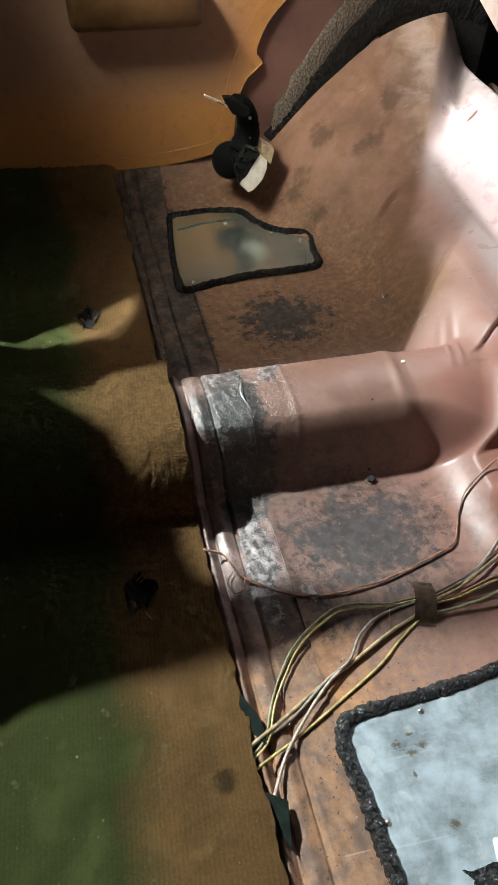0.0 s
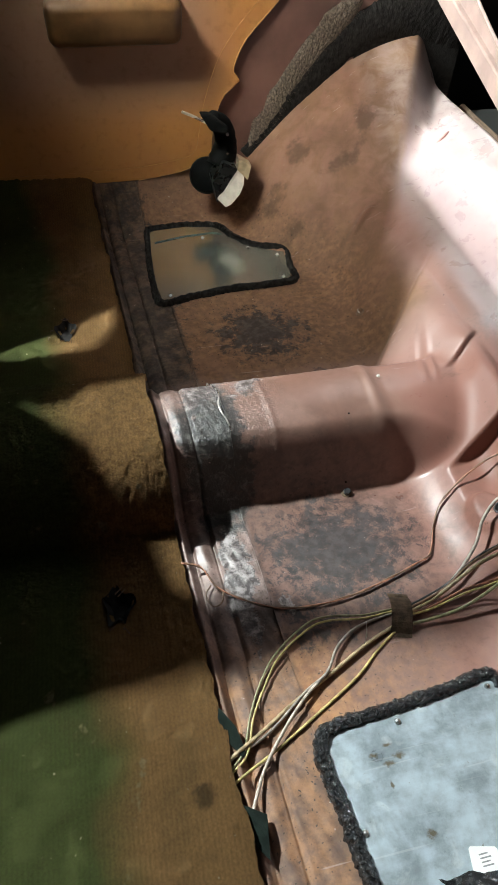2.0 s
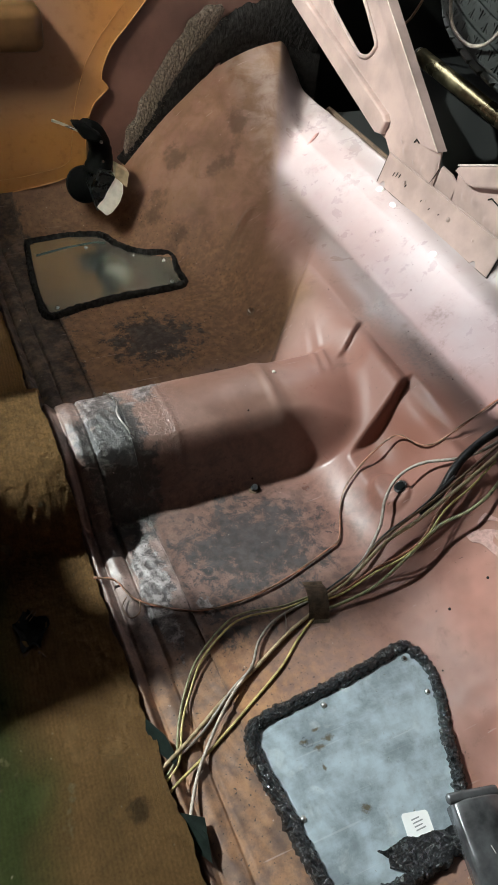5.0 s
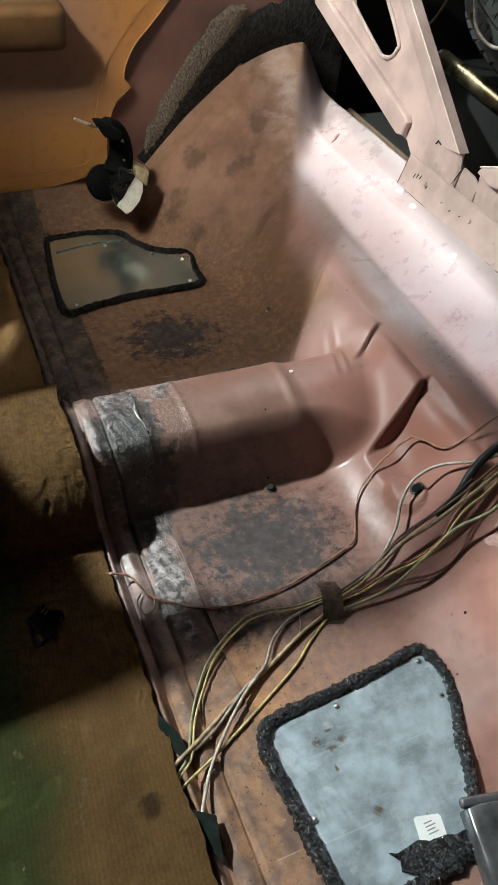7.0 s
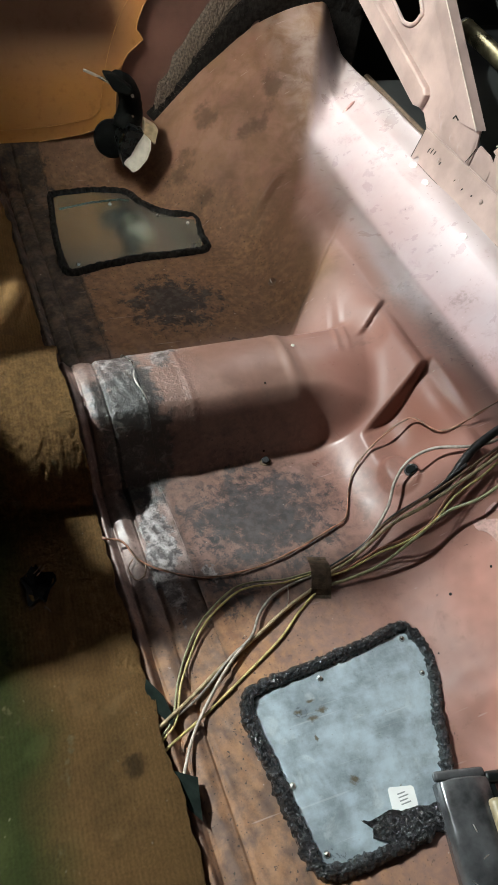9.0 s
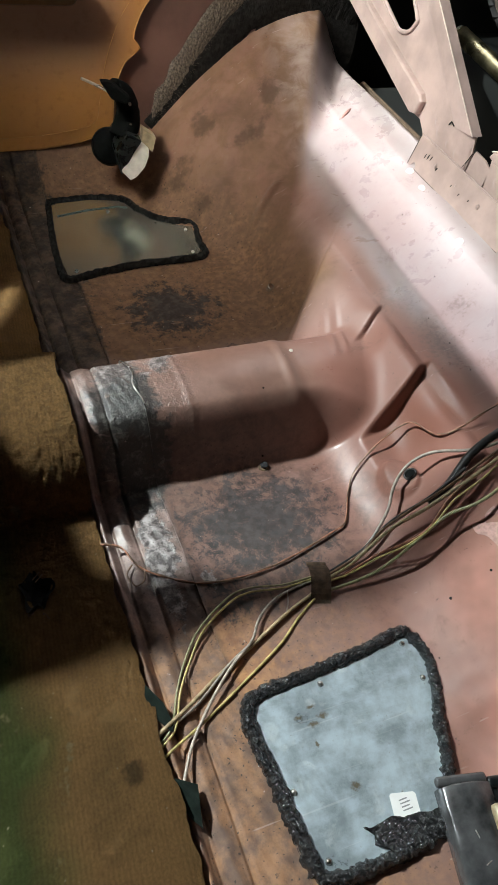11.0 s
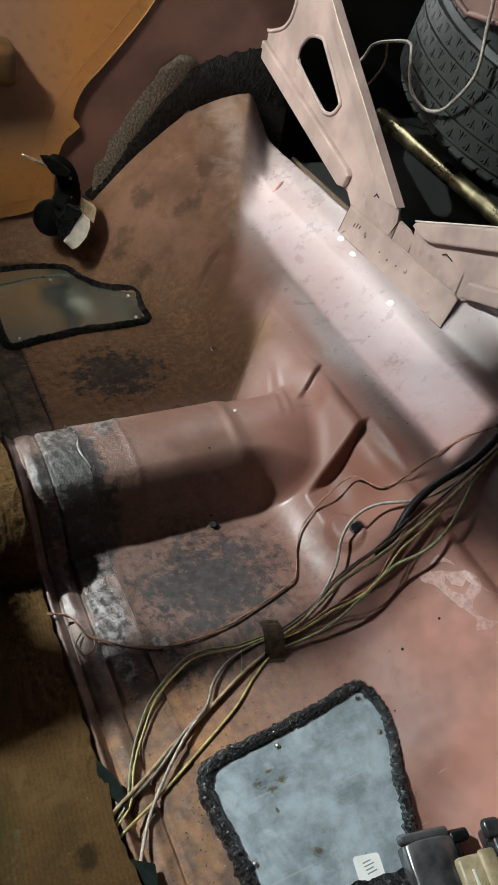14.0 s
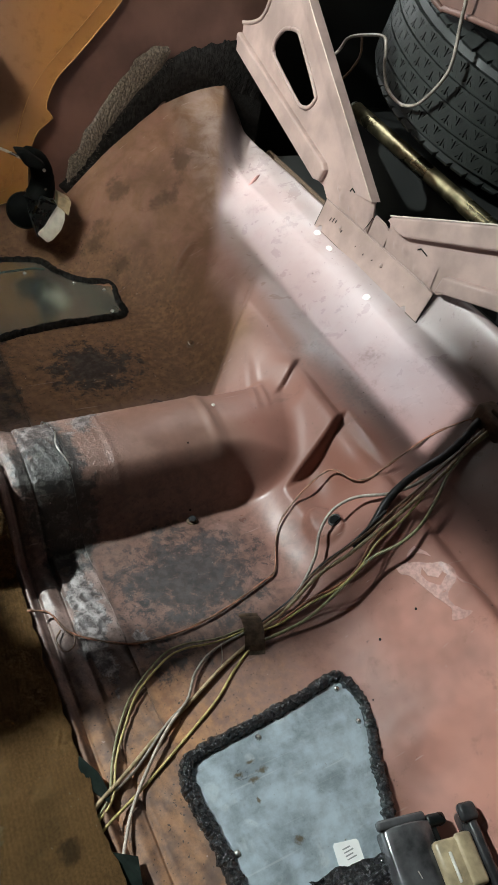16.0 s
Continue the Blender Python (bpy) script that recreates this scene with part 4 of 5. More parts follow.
cable("cut_strand", [(0.318, 0.082, 0.014), (0.322, 0.090, 0.022), (0.324, 0.101, 0.030)], 0.0007, STEEL, harness, "bright cut strand")
# flat strap over the bundle
bm = bmesh.new()
rows = []
for k in range(13):
    u = k / 12
    c = Vector((0.383 - 0.016 * u, 0.140 - 0.055 * u, 0))
    z = float(pan_z(c.x, c.y)) + 0.003 + 0.015 * math.sin(math.pi * min(1, max(0, (u - 0.08) / 0.84))) ** 0.7
    for w, dz in ((-0.0125, 0), (0.0125, 0)):
        rows.append(bm.verts.new((c.x + w * 0.96, c.y - w * 0.28, z + dz)))
for k in range(12):
    bm.faces.new((rows[2 * k], rows[2 * k + 1], rows[2 * k + 3], rows[2 * k + 2]))
bmesh.ops.solidify(bm, geom=bm.faces[:], thickness=0.0014)
part("strap", bm, RUST, harness, "brown bent sheet-metal strap")
strap_end = thing("cable_tie", "grey moulded cable tie round the wires", "cable tie")
bm = block((0.722, 0.160, 0.190), (0.752, 0.212, 0.222), 0.006, 3)
part("tie_band", bm, RUST, strap_end)
part("tie_lock", block((0.728, 0.176, 0.218), (0.744, 0.192, 0.228), 0.002), RUST, strap_end)


# ---- side trim panel and armrest
TRY = 1.150
trim = thing("side_trim_panel", "orange-tan moulded rear side panel with a chipped edge", "trim panel")
out = [(-0.56, 0.085), (-0.30, 0.072), (0.00, 0.060), (0.18, 0.062), (0.27, 0.074), (0.322, 0.094), (0.336, 0.110), (0.340, 0.150), (0.350, 0.190), (0.366, 0.222), (0.396, 0.246), (0.384, 0.262), (0.390, 0.286), (0.408, 0.318), (0.440, 0.350), (0.482, 0.394), (0.530, 0.448), (0.580, 0.520), (0.600, 0.62), (0.60, 0.80), (-0.56, 0.80)]
part("panel", plate(out, 0.004, (), lambda u, v, w: Vector((u, TRY + 0.10 * (v - 0.1) * 0.25 + w, v))), TRIM, trim)
lineA = [(-0.55, 0.112), (-0.10, 0.088), (0.15, 0.088), (0.255, 0.098), (0.300, 0.112), (0.312, 0.150), (0.322, 0.200), (0.338, 0.250), (0.362, 0.300), (0.400, 0.348), (0.460, 0.410), (0.520, 0.480), (0.545, 0.56)]
part("moulded_line", tube([(x, TRY + 0.025 * (z - 0.1) - 0.0005, z) for x, z in lineA], 0.0006, 6, 5), TRIM_LIGHT, trim, "raised moulding line")
part("worn_edge", tube([(x, TRY + 0.025 * (z - 0.1) - 0.0005, z) for x, z in out[3:18]], 0.0011, 6, 2), TRIM_LIGHT, trim, "pale chipped panel edge")
bm = block((0.045, 1.098, 0.322), (0.282, 1.165, 0.398), 0.018, 4)
for v in bm.verts:
    if v.co.z < 0.35:
        v.co.y += 0.012
part("armrest", bm, ARM, trim, "padded dark brown vinyl armrest", True)

# ---- quarter panel behind the trim, wheelhouse lip
part("wall_far", block((-0.60, 1.163, -0.02), (0.86, 1.20, 0.50)), QUARTER)
tagged(bpy.data.objects["wall_far"], "primer-painted inner quarter panel", "wall", kind="structure")
arch = thing("wheelhouse_lip", "wheelhouse flange coated with grey felt and black mastic", "wheel arch")
def coating(line, half, lift, lump, seed):
    """A ragged fibrous strip along a line of (x, z), lying on the panel at depth y."""
    path = smooth_path([(x, 0, z) for x, z in line], 26)
    bm, rows = bmesh.new(), []
    n = len(path)
    for i, c in enumerate(path):
        d = (path[min(i + 1, n - 1)] - path[max(i - 1, 0)]).normalized()
        out = Vector((-d.z, 0, d.x))
        w = half(i / (n - 1))
        row = []
        for k in range(17):
            u = k / 8 - 1
            rag = 1 + 0.25 * noise.noise((i * 0.12, u * 2, seed)) + 0.10 * noise.noise((i * 0.9, u, seed + 3))
            p = c + out * w * u * rag
            thick = lift * max(0.0, 1 - abs(u) ** 3) + lump * (noise.noise((p.x * 150, u * 5, p.z * 150 + seed)) + 0.5 * noise.noise((p.x * 260, u * 9, p.z * 260 + seed))) * (1 - u * u)
            row.append(bm.verts.new((p.x, 1.161 - max(thick, -0.001) - 0.2 * abs(u) * 0, p.z)))
        rows.append(row)
    for r, s in zip(rows, rows[1:]):
        for k in range(16):
            bm.faces.new((r[k], r[k + 1], s[k + 1], s[k]))
    return bm


def taper(u):
    return min(1.0, 0.35 + 5 * u, 0.25 + 6 * (1 - u))


mastic_line = [(0.425, 0.085), (0.468, 0.132), (0.510, 0.188), (0.580, 0.268), (0.645, 0.325), (0.710, 0.348), (0.780, 0.345), (0.855, 0.335)]
part("mastic_strip", coating(mastic_line, lambda u: 0.030 + 0.055 * max(0, u - 0.55), 0.007, 0.0010, 2), FELT_BLACK, arch, "crusty black mastic strip")
felt_line = [(0.425, 0.100), (0.460, 0.165), (0.517, 0.256), (0.580, 0.334), (0.632, 0.376)]
part("felt_strip", coating(felt_line, lambda u: 0.024 * taper(u), 0.0045, 0.0020, 5), FELT, arch, "grey fibrous felt strip")
rng = random.Random(21)
tuft = bmesh.new()
line = smooth_path([(x, 0, z) for x, z in felt_line], 20)
for k in range(900):
    c = line[rng.randrange(2, len(line) - 2)]
    d = (line[min(len(line) - 1, line.index(c) + 1)] - c).normalized()
    side = Vector((-d.z, 0, d.x))
    c = c + side * rng.uniform(-0.9, 1.0) * 0.026 + Vector((0, 1.1565 - rng.uniform(0, 0.002), 0))
    tip = c + (side * rng.uniform(0.2, 1.0) + d * rng.uniform(-0.8, 0.8) + Vector((0, -0.5, 0))) * rng.uniform(0.004, 0.011)
    w = d * 0.0005
    tuft.faces.new([tuft.verts.new(p) for p in (c - w, c + w, tip)])
tagged(part("felt_fuzz", tuft, FELT, arch, "loose grey felt fibres"), kind="stuff")
# dark sheet: underseal, and the shaded gap by the brace painted in
part("rear_coating", plate([(0.60, 0.20), (0.655, 0.335), (0.72, 0.385), (0.80, 0.405), (0.858, 0.41), (0.858, 0.20)], 0.002, (), lambda u, v, w: Vector((u, 1.1605 - w, v))), FELT_BLACK, arch, "black sheet for the underseal and the shaded gap")

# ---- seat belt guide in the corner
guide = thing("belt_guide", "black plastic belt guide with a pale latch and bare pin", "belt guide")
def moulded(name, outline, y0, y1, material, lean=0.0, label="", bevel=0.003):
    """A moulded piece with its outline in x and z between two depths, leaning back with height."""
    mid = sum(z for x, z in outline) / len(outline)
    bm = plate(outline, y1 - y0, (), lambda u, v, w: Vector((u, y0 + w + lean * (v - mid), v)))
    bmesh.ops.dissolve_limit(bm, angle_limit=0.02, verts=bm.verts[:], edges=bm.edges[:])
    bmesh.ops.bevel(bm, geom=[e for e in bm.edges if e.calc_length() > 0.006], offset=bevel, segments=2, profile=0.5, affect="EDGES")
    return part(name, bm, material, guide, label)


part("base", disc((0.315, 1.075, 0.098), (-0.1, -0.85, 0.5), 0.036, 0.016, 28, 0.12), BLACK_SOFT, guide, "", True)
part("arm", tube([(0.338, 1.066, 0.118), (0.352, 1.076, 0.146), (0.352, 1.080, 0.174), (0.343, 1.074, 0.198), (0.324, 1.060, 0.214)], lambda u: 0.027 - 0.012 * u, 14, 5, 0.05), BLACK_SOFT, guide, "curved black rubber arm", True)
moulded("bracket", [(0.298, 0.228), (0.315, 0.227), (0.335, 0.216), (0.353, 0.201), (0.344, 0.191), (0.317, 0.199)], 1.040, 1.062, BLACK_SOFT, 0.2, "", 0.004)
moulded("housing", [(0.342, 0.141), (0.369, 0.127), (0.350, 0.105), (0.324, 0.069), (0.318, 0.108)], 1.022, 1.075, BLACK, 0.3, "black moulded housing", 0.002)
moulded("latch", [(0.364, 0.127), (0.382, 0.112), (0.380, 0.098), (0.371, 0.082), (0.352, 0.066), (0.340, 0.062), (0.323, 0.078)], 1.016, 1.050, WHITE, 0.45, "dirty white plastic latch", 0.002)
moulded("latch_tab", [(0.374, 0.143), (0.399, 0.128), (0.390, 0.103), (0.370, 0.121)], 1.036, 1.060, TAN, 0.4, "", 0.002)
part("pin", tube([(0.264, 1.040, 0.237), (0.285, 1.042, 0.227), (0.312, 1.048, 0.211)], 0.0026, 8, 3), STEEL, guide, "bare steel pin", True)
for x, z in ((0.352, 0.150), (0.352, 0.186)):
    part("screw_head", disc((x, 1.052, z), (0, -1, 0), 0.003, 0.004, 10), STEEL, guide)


# ---- rear bulkhead brace
BX = 0.870
def on_bx(u, v, w):
    return Vector((BX + w, u, v))


def strip(a, b, half, thick, proud, lay=on_bx):
    """A folded flange along the line from a to b, in the brace's plane."""
    d = (Vector(b) - Vector(a)).normalized()
    n = Vector((-d.y, d.x)) * half
    return plate([tuple(Vector(a) + n), tuple(Vector(a) - n), tuple(Vector(b) - n), tuple(Vector(b) + n)], thick, (), lambda u, v, w: lay(u, v, w - proud))


brace = thing("bulkhead_brace", "beige-primed pressed steel V brace with rounded triangular cut-outs", "brace")


def pressing(name, outline, height, soft, label="", back=0.0, x0=BX):
    """A raised pressing on the brace: its outline in y and z, standing proud towards the cabin with soft shoulders."""
    bm = plate(outline, height + 0.002, (), lambda u, v, w: Vector((x0 - w + 0.002, u, v)))
    bmesh.ops.dissolve_limit(bm, angle_limit=0.02, verts=bm.verts[:], edges=bm.edges[:])
    rim = [e for e in bm.edges if all(v.co.x < x0 - height + 0.001 for v in e.verts)]
    bmesh.ops.bevel(bm, geom=rim, offset=soft, segments=3, profile=0.5, affect="EDGES")
    return part(name, bm, BEIGE, brace, label)


far_out = [(0.700, 0.200), (0.696, 0.236), (0.701, 0.262), (1.063, 0.513), (1.100, 0.575), (1.62, 0.575), (1.55, 0.420), (1.396, 0.362), (0.897, 0.220), (0.872, 0.219), (0.846, 0.199), (0.78, 0.198)]
hole1 = [(1.100, 0.440), (1.130, 0.432), (1.158, 0.408), (1.164, 0.388), (1.150, 0.372), (1.040, 0.329), (1.014, 0.323), (0.985, 0.330), (0.968, 0.348), (0.972, 0.364), (1.060, 0.432), (1.078, 0.441)]
hole2 = [(1.370, 0.405), (1.330, 0.398), (1.291, 0.404), (1.240, 0.424), (1.214, 0.455), (1.211, 0.490), (1.250, 0.530), (1.360, 0.540), (1.460, 0.520), (1.470, 0.470)]
part("far_leg", plate(far_out, 0.003, (hole1, hole2), on_bx), BEIGE, brace)
pressing("edge_channel", [(1.530, 0.402), (1.396, 0.3635), (0.899, 0.2215), (0.877, 0.226), (0.868, 0.252), (0.878, 0.262), (1.327, 0.380), (1.510, 0.430)], 0.013, 0.005, "raised channel along the brace edge")
# the rear edge, folded forward along a soft line
fold, rim_line = [(0.763, 0.251), (0.900, 0.353), (1.036, 0.452), (1.140, 0.528)], [(0.7015, 0.263), (0.845, 0.3625), (1.062, 0.513), (1.100, 0.574)]
bm = bmesh.new()
a = [bm.verts.new((BX - 0.0005, *p)) for p in fold]
b = [bm.verts.new((BX - 0.008, *p)) for p in rim_line]
c = [bm.verts.new((BX + 0.012, *p)) for p in rim_line]
for k in range(3):
    bm.faces.new((a[k], a[k + 1], b[k + 1], b[k])), bm.faces.new((b[k], b[k + 1], c[k + 1], c[k]))
part("folded_edge", bm, BEIGE, brace)
part("pale_edge", tube([(BX - 0.008, *p) for p in rim_line], 0.0012, 6, 4), PALE, brace, "thin pale edge of the sheet")
for hole in (hole1, hole2):
    part("rolled_edge", tube([(BX - 0.001, *p) for p in (*hole, hole[0])], 0.0042, 8, 4), BEIGE, brace, "", True)
near_out = [(0.640, 0.203), (0.645, 0.255), (0.632, 0.268), (0.455, 0.345), (0.20, 0.446), (0.10, 0.42), (0.10, 0.33), (0.396, 0.238), (0.466, 0.212), (0.491, 0.197)]
part("near_leg", plate(near_out, 0.003, (), lambda u, v, w: Vector((BX + 0.0004 + w, u, v))), BEIGE, brace)
pressing("upper_flange", [(0.641, 0.258), (0.634, 0.269), (0.455, 0.345), (0.18, 0.462), (0.16, 0.430), (0.441, 0.312), (0.585, 0.254), (0.604, 0.251)], 0.014, 0.005, "raised upper flange")
pressing("lower_flange", [(0.476, 0.214), (0.469, 0.246), (0.460, 0.249), (0.407, 0.266), (0.16, 0.352), (0.14, 0.330), (0.394, 0.242)], 0.016, 0.004, "raised lower flange")
part("pale_edge", tube([(BX - 0.013, y, z) for y, z in ((0.636, 0.2695), (0.56, 0.302), (0.455, 0.3465), (0.30, 0.412))], 0.0012, 6, 4), PALE, brace, "thin pale edge of the sheet")
for pts in ([(0.782, 0.249), (0.776, 0.257), (0.765, 0.2535), (0.7655, 0.2515), (0.775, 0.2545), (0.780, 0.2475)], [(0.558, 0.247), (0.550, 0.2525), (0.531, 0.249), (0.531, 0.247), (0.549, 0.2505), (0.5565, 0.245)]):
    part("tab_cut", plate(pts, 0.001, (), lambda u, v, w: Vector((BX - 0.0018 + w, u, v))), FELT_BLACK, brace, "small punched tab")
part("torn_slit", tube([(BX - 0.001, 0.694, 0.236), (BX - 0.001, 0.701, 0.220), (BX - 0.001, 0.709, 0.204)], 0.0009, 6, 3), FELT_BLACK, brace, "dark slit between the feet")
part("foot_bridge", plate([(0.646, 0.199), (0.643, 0.234), (0.660, 0.241), (0.690, 0.243), (0.6935, 0.236), (0.698, 0.199)], 0.003, (), lambda u, v, w: Vector((BX + 0.002 + w, u, v))), BEIGE, brace)
# hammered dimples in the two feet
for name, y0, y1, z0, z1, spots in (("far_foot", 0.702, 0.838, 0.2005, 0.246, ((0.800, 0.226, 0.012), (0.765, 0.220, 0.010), (0.735, 0.217, 0.012), (0.815, 0.238, 0.008))), ("near_foot", 0.498, 0.634, 0.2005, 0.243, ((0.612, 0.226, 0.011), (0.585, 0.229, 0.012), (0.545, 0.214, 0.012), (0.515, 0.210, 0.010)))):
    gy_, gz_ = np.meshgrid(np.linspace(y0, y1, 60), np.linspace(z0, z1, 24), indexing="ij")
    gx_ = BX - 0.0016 + 0 * gy_
    for y, z, r in spots:
        gx_ = gx_ - 0.0026 * bump(np.hypot(gy_ - y, gz_ - z) / r) * np.where(gz_ > z, 1.0, 0.8)
    link(name, sheet_mesh(name, gx_, gy_, gz_, 0), BEIGE, brace, "hammered and dimpled foot")

# the brace stands on the upper edge of the flange plate
for ob in brace.children:
    ob.data.transform(Matrix.Translation((0.0088, -0.0217, 0.0735)) @ Matrix.Scale(0.898, 4))

# ---- plate that joins brace and seat pan
flange = thing("flange_plate", "spot-welded beige steel plate joining brace and seat pan", "plate")


def on_plate(u, y, lift=0.0):
    """A place on the steep plate: u from its front edge (0) to the fold under the brace (1)."""
    return Vector((0.7710 + 0.0135 * u - lift, y, 0.2085 + 0.0500 * u + lift * 0.3))


us, vs = np.linspace(0.4125, 0.732, 120), np.linspace(0, 1, 14)
gy_, gu_ = np.meshgrid(us, vs, indexing="ij")
bite = 0.16 * np.sqrt(np.clip(1 - ((gy_ - 0.447) / 0.006) ** 2, 0, 1)) + 0.20 * np.sqrt(np.clip(1 - ((gy_ - 0.716) / 0.007) ** 2, 0, 1))
gu_ = bite + (1 - bite) * gu_
ripple = 0.0005 * np.sin(gy_ * 55) * gu_
link("plate_sheet", sheet_mesh("plate_sheet", 0.7710 + 0.0135 * gu_ - ripple, gy_, 0.2085 + 0.0500 * gu_, 0.0012), BEIGE, flange)
for (ua, ya), (ub, yb) in (((0, 0.4105), (1, 0.4105)), ((0, 0.412), (0, 0.440)), ((0, 0.454), (0, 0.708)), ((0, 0.7335), (0.9, 0.7335))):
    part("seam_gap", tube([on_plate(ua + (ub - ua) * k / 8, ya + (yb - ya) * k / 8, -0.0006) for k in range(9)], 0.0008, 6, 0), FELT_BLACK, flange, "dark gap along the plate edge")
part("top_fold", tube([on_plate(1.0, 0.413 + 0.319 * k / 10) for k in range(11)], 0.0016, 8, 0), BEIGE, flange, "", True)
for y in (0.47, 0.535, 0.60, 0.665):
    part("spot_weld", disc(on_plate(0.55, y, 0.0002), (-1, 0, 0.27), 0.0040, 0.0008, 14, 0.7), BEIGE, flange, "", True)
for u, y, n in ((0.55, 0.700, 0.16), (0.60, 0.692, 0.18), (0.62, 0.684, 0.14), (0.50, 0.660, 0.10), (0.45, 0.61, 0.07), (0.42, 0.585, 0.08), (0.48, 0.560, 0.05)):
    part("scratch", tube([on_plate(u - n * 0.5, y, 0.0002), on_plate(u, y - 0.001, 0.0002), on_plate(u + n * 0.5, y - 0.002, 0.0002)], lambda w: 0.0003 + 0.0007 * math.sin(0.3 + 2.5 * w), 6, 3), FELT_BLACK, flange, "short dark scratch")

# ---- luggage space behind
tube_bar = thing("support_rod", "tarnished brass-coloured tubular support rod", "rod")
part("rod", tube([(1.05, 0.20, 0.232), (1.05, 0.619, 0.265), (1.05, 1.065, 0.300)], 0.0165, 18, 6), BRASS, tube_bar, "", True)
part("rod_end", disc((1.05, 1.070, 0.3004), (0, 1, 0.08), 0.0175, 0.012, 18, 0.2), STEEL, tube_bar)

tyre = thing("spare_tyre", "black spare tyre with blocky chevron tread, lying flat", "tyre")
C = Vector((1.338, 0.865, 0.432))
tilt = Matrix.Translation(C) @ Euler((radians(15), radians(2), 0)).to_matrix().to_4x4()
prof = [(0.205, -0.075), (0.235, -0.098), (0.275, -0.105), (0.304, -0.098), (0.320, -0.080), (0.329, -0.050), (0.331, 0.0), (0.329, 0.050), (0.320, 0.080), (0.304, 0.098), (0.275, 0.105), (0.235, 0.098), (0.205, 0.075), (0.190, 0.0)]
bm = bmesh.new()
rings = [[bm.verts.new((r * math.cos(a), r * math.sin(a), h)) for r, h in prof] for a in (2 * math.pi * k / 96 for k in range(96))]
for a, b in zip(rings, rings[1:] + rings[:1]):
    for k in range(len(prof)):
        bm.faces.new((a[k], a[(k + 1) % len(prof)], b[(k + 1) % len(prof)], b[k]))
part("carcass", turned(bm, tilt), RUBBER, tyre, "", True)
bm = bmesh.new()
bmesh.ops.create_cone(bm, cap_ends=True, segments=48, radius1=0.205, radius2=0.205, depth=0.12)
part("wheel_disc", turned(bm, tilt), DARK, tyre)


def tread_block(pts, name, holes=()):
    bm = plate(pts, 0.010, holes)
    bmesh.ops.recalc_face_normals(bm, faces=bm.faces)
    me = bpy.data.meshes.new(name)
    bm.to_mesh(me)
    bm.free()
    me.materials.append(RUBBER)
    return me


# shoulder lugs and, between the grooves, wedges that point up and down in turn
lug = tread_block([(-0.017, -0.014), (0.012, -0.015), (0.018, -0.006), (0.017, 0.014), (-0.010, 0.015), (-0.018, 0.006)], "shoulder_lug")
tri = [(-0.0195, -0.0150), (-0.0165, -0.0165), (0.0165, -0.0165), (0.0195, -0.0150), (0.0022, 0.0165), (-0.0022, 0.0165)]
wedge = tread_block(tri, "tread_wedge", ([(-0.0016, -0.0125), (0.0016, -0.0125), (0.0010, 0.0030), (-0.0010, 0.0030)], [(-0.0095, -0.0115), (-0.0070, -0.0115), (-0.0030, -0.0030)], [(0.0070, -0.0115), (0.0095, -0.0115), (0.0030, -0.0030)]))


def on_tread(me, a, r, h, lean=0.0, spin=0.0):
    ob = new("tread_block", me)
    ob.parent = tyre
    lay = Matrix(((-math.sin(a), 0, math.cos(a), r * math.cos(a)), (math.cos(a), 0, math.sin(a), r * math.sin(a)), (0, 1, 0, h), (0, 0, 0, 1)))
    ob.matrix_world = tilt @ lay @ Euler((-lean, 0, spin)).to_matrix().to_4x4()


for n, h in enumerate((-0.0555, -0.0185, 0.0185, 0.0555)):
    for k in range(44):
        on_tread(wedge, math.pi - 1.45 + 0.0665 * k + 0.02 * (n % 2), 0.3255, h, 0.0, math.pi * ((k + n) % 2))
for h in (-0.090, 0.090):
    for k in range(26):
        on_tread(lug, math.pi - 1.45 + 0.1125 * k, 0.306, h, 0.85 if h > 0 else -0.85, 0.0 if h > 0 else math.pi)

cord = thing("antenna_lead", "thin grey cord draped over the spare tyre", "cord")
part("cord_run", tube([(0.985, 1.169, 0.364), (0.985, 1.097, 0.403), (0.985, 1.068, 0.437), (0.985, 1.014, 0.457), (0.985, 0.952, 0.47), (0.985, 0.936, 0.451), (0.985, 0.925, 0.424), (0.985, 0.902, 0.397), (0.985, 0.855, 0.384), (0.985, 0.813, 0.393), (0.985, 0.783, 0.418), (0.985, 0.749, 0.474), (0.985, 0.759, 0.539), (0.976, 0.756, 0.579), (0.967, 0.767, 0.629)], 0.0032, 8, 6), VINYL["grey"], cord, "", True)
part("cord_branch", tube([(0.994, 1.035, 0.453), (0.994, 1.025, 0.418), (0.994, 1.051, 0.377), (0.994, 1.078, 0.354)], 0.0026, 8, 6), VINYL["brown"], cord, "", True)
shelf = thing("parcel_shelf", "pinkish primed steel edge of the rear parcel shelf", "shelf")
part("shelf_panel", plate([(0.90, 0.575), (0.83, 0.548), (0.76, 0.552), (0.69, 0.552), (0.10, 0.56), (0.10, 0.66), (0.90, 0.66)], 0.02, (), lambda u, v, w: Vector((1.0 + w, u, v))), QUARTER, shelf)
part("shelf_fold", tube([(0.998, 0.91, 0.572), (0.998, 0.83, 0.545), (0.998, 0.76, 0.549), (0.998, 0.10, 0.556)], 0.005, 8, 3), QUARTER, shelf, "", True)
bar = thing("frame_rail", "dark rusty crossmember behind the seat pan", "crossmember")
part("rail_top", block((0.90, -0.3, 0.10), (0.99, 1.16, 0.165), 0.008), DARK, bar)
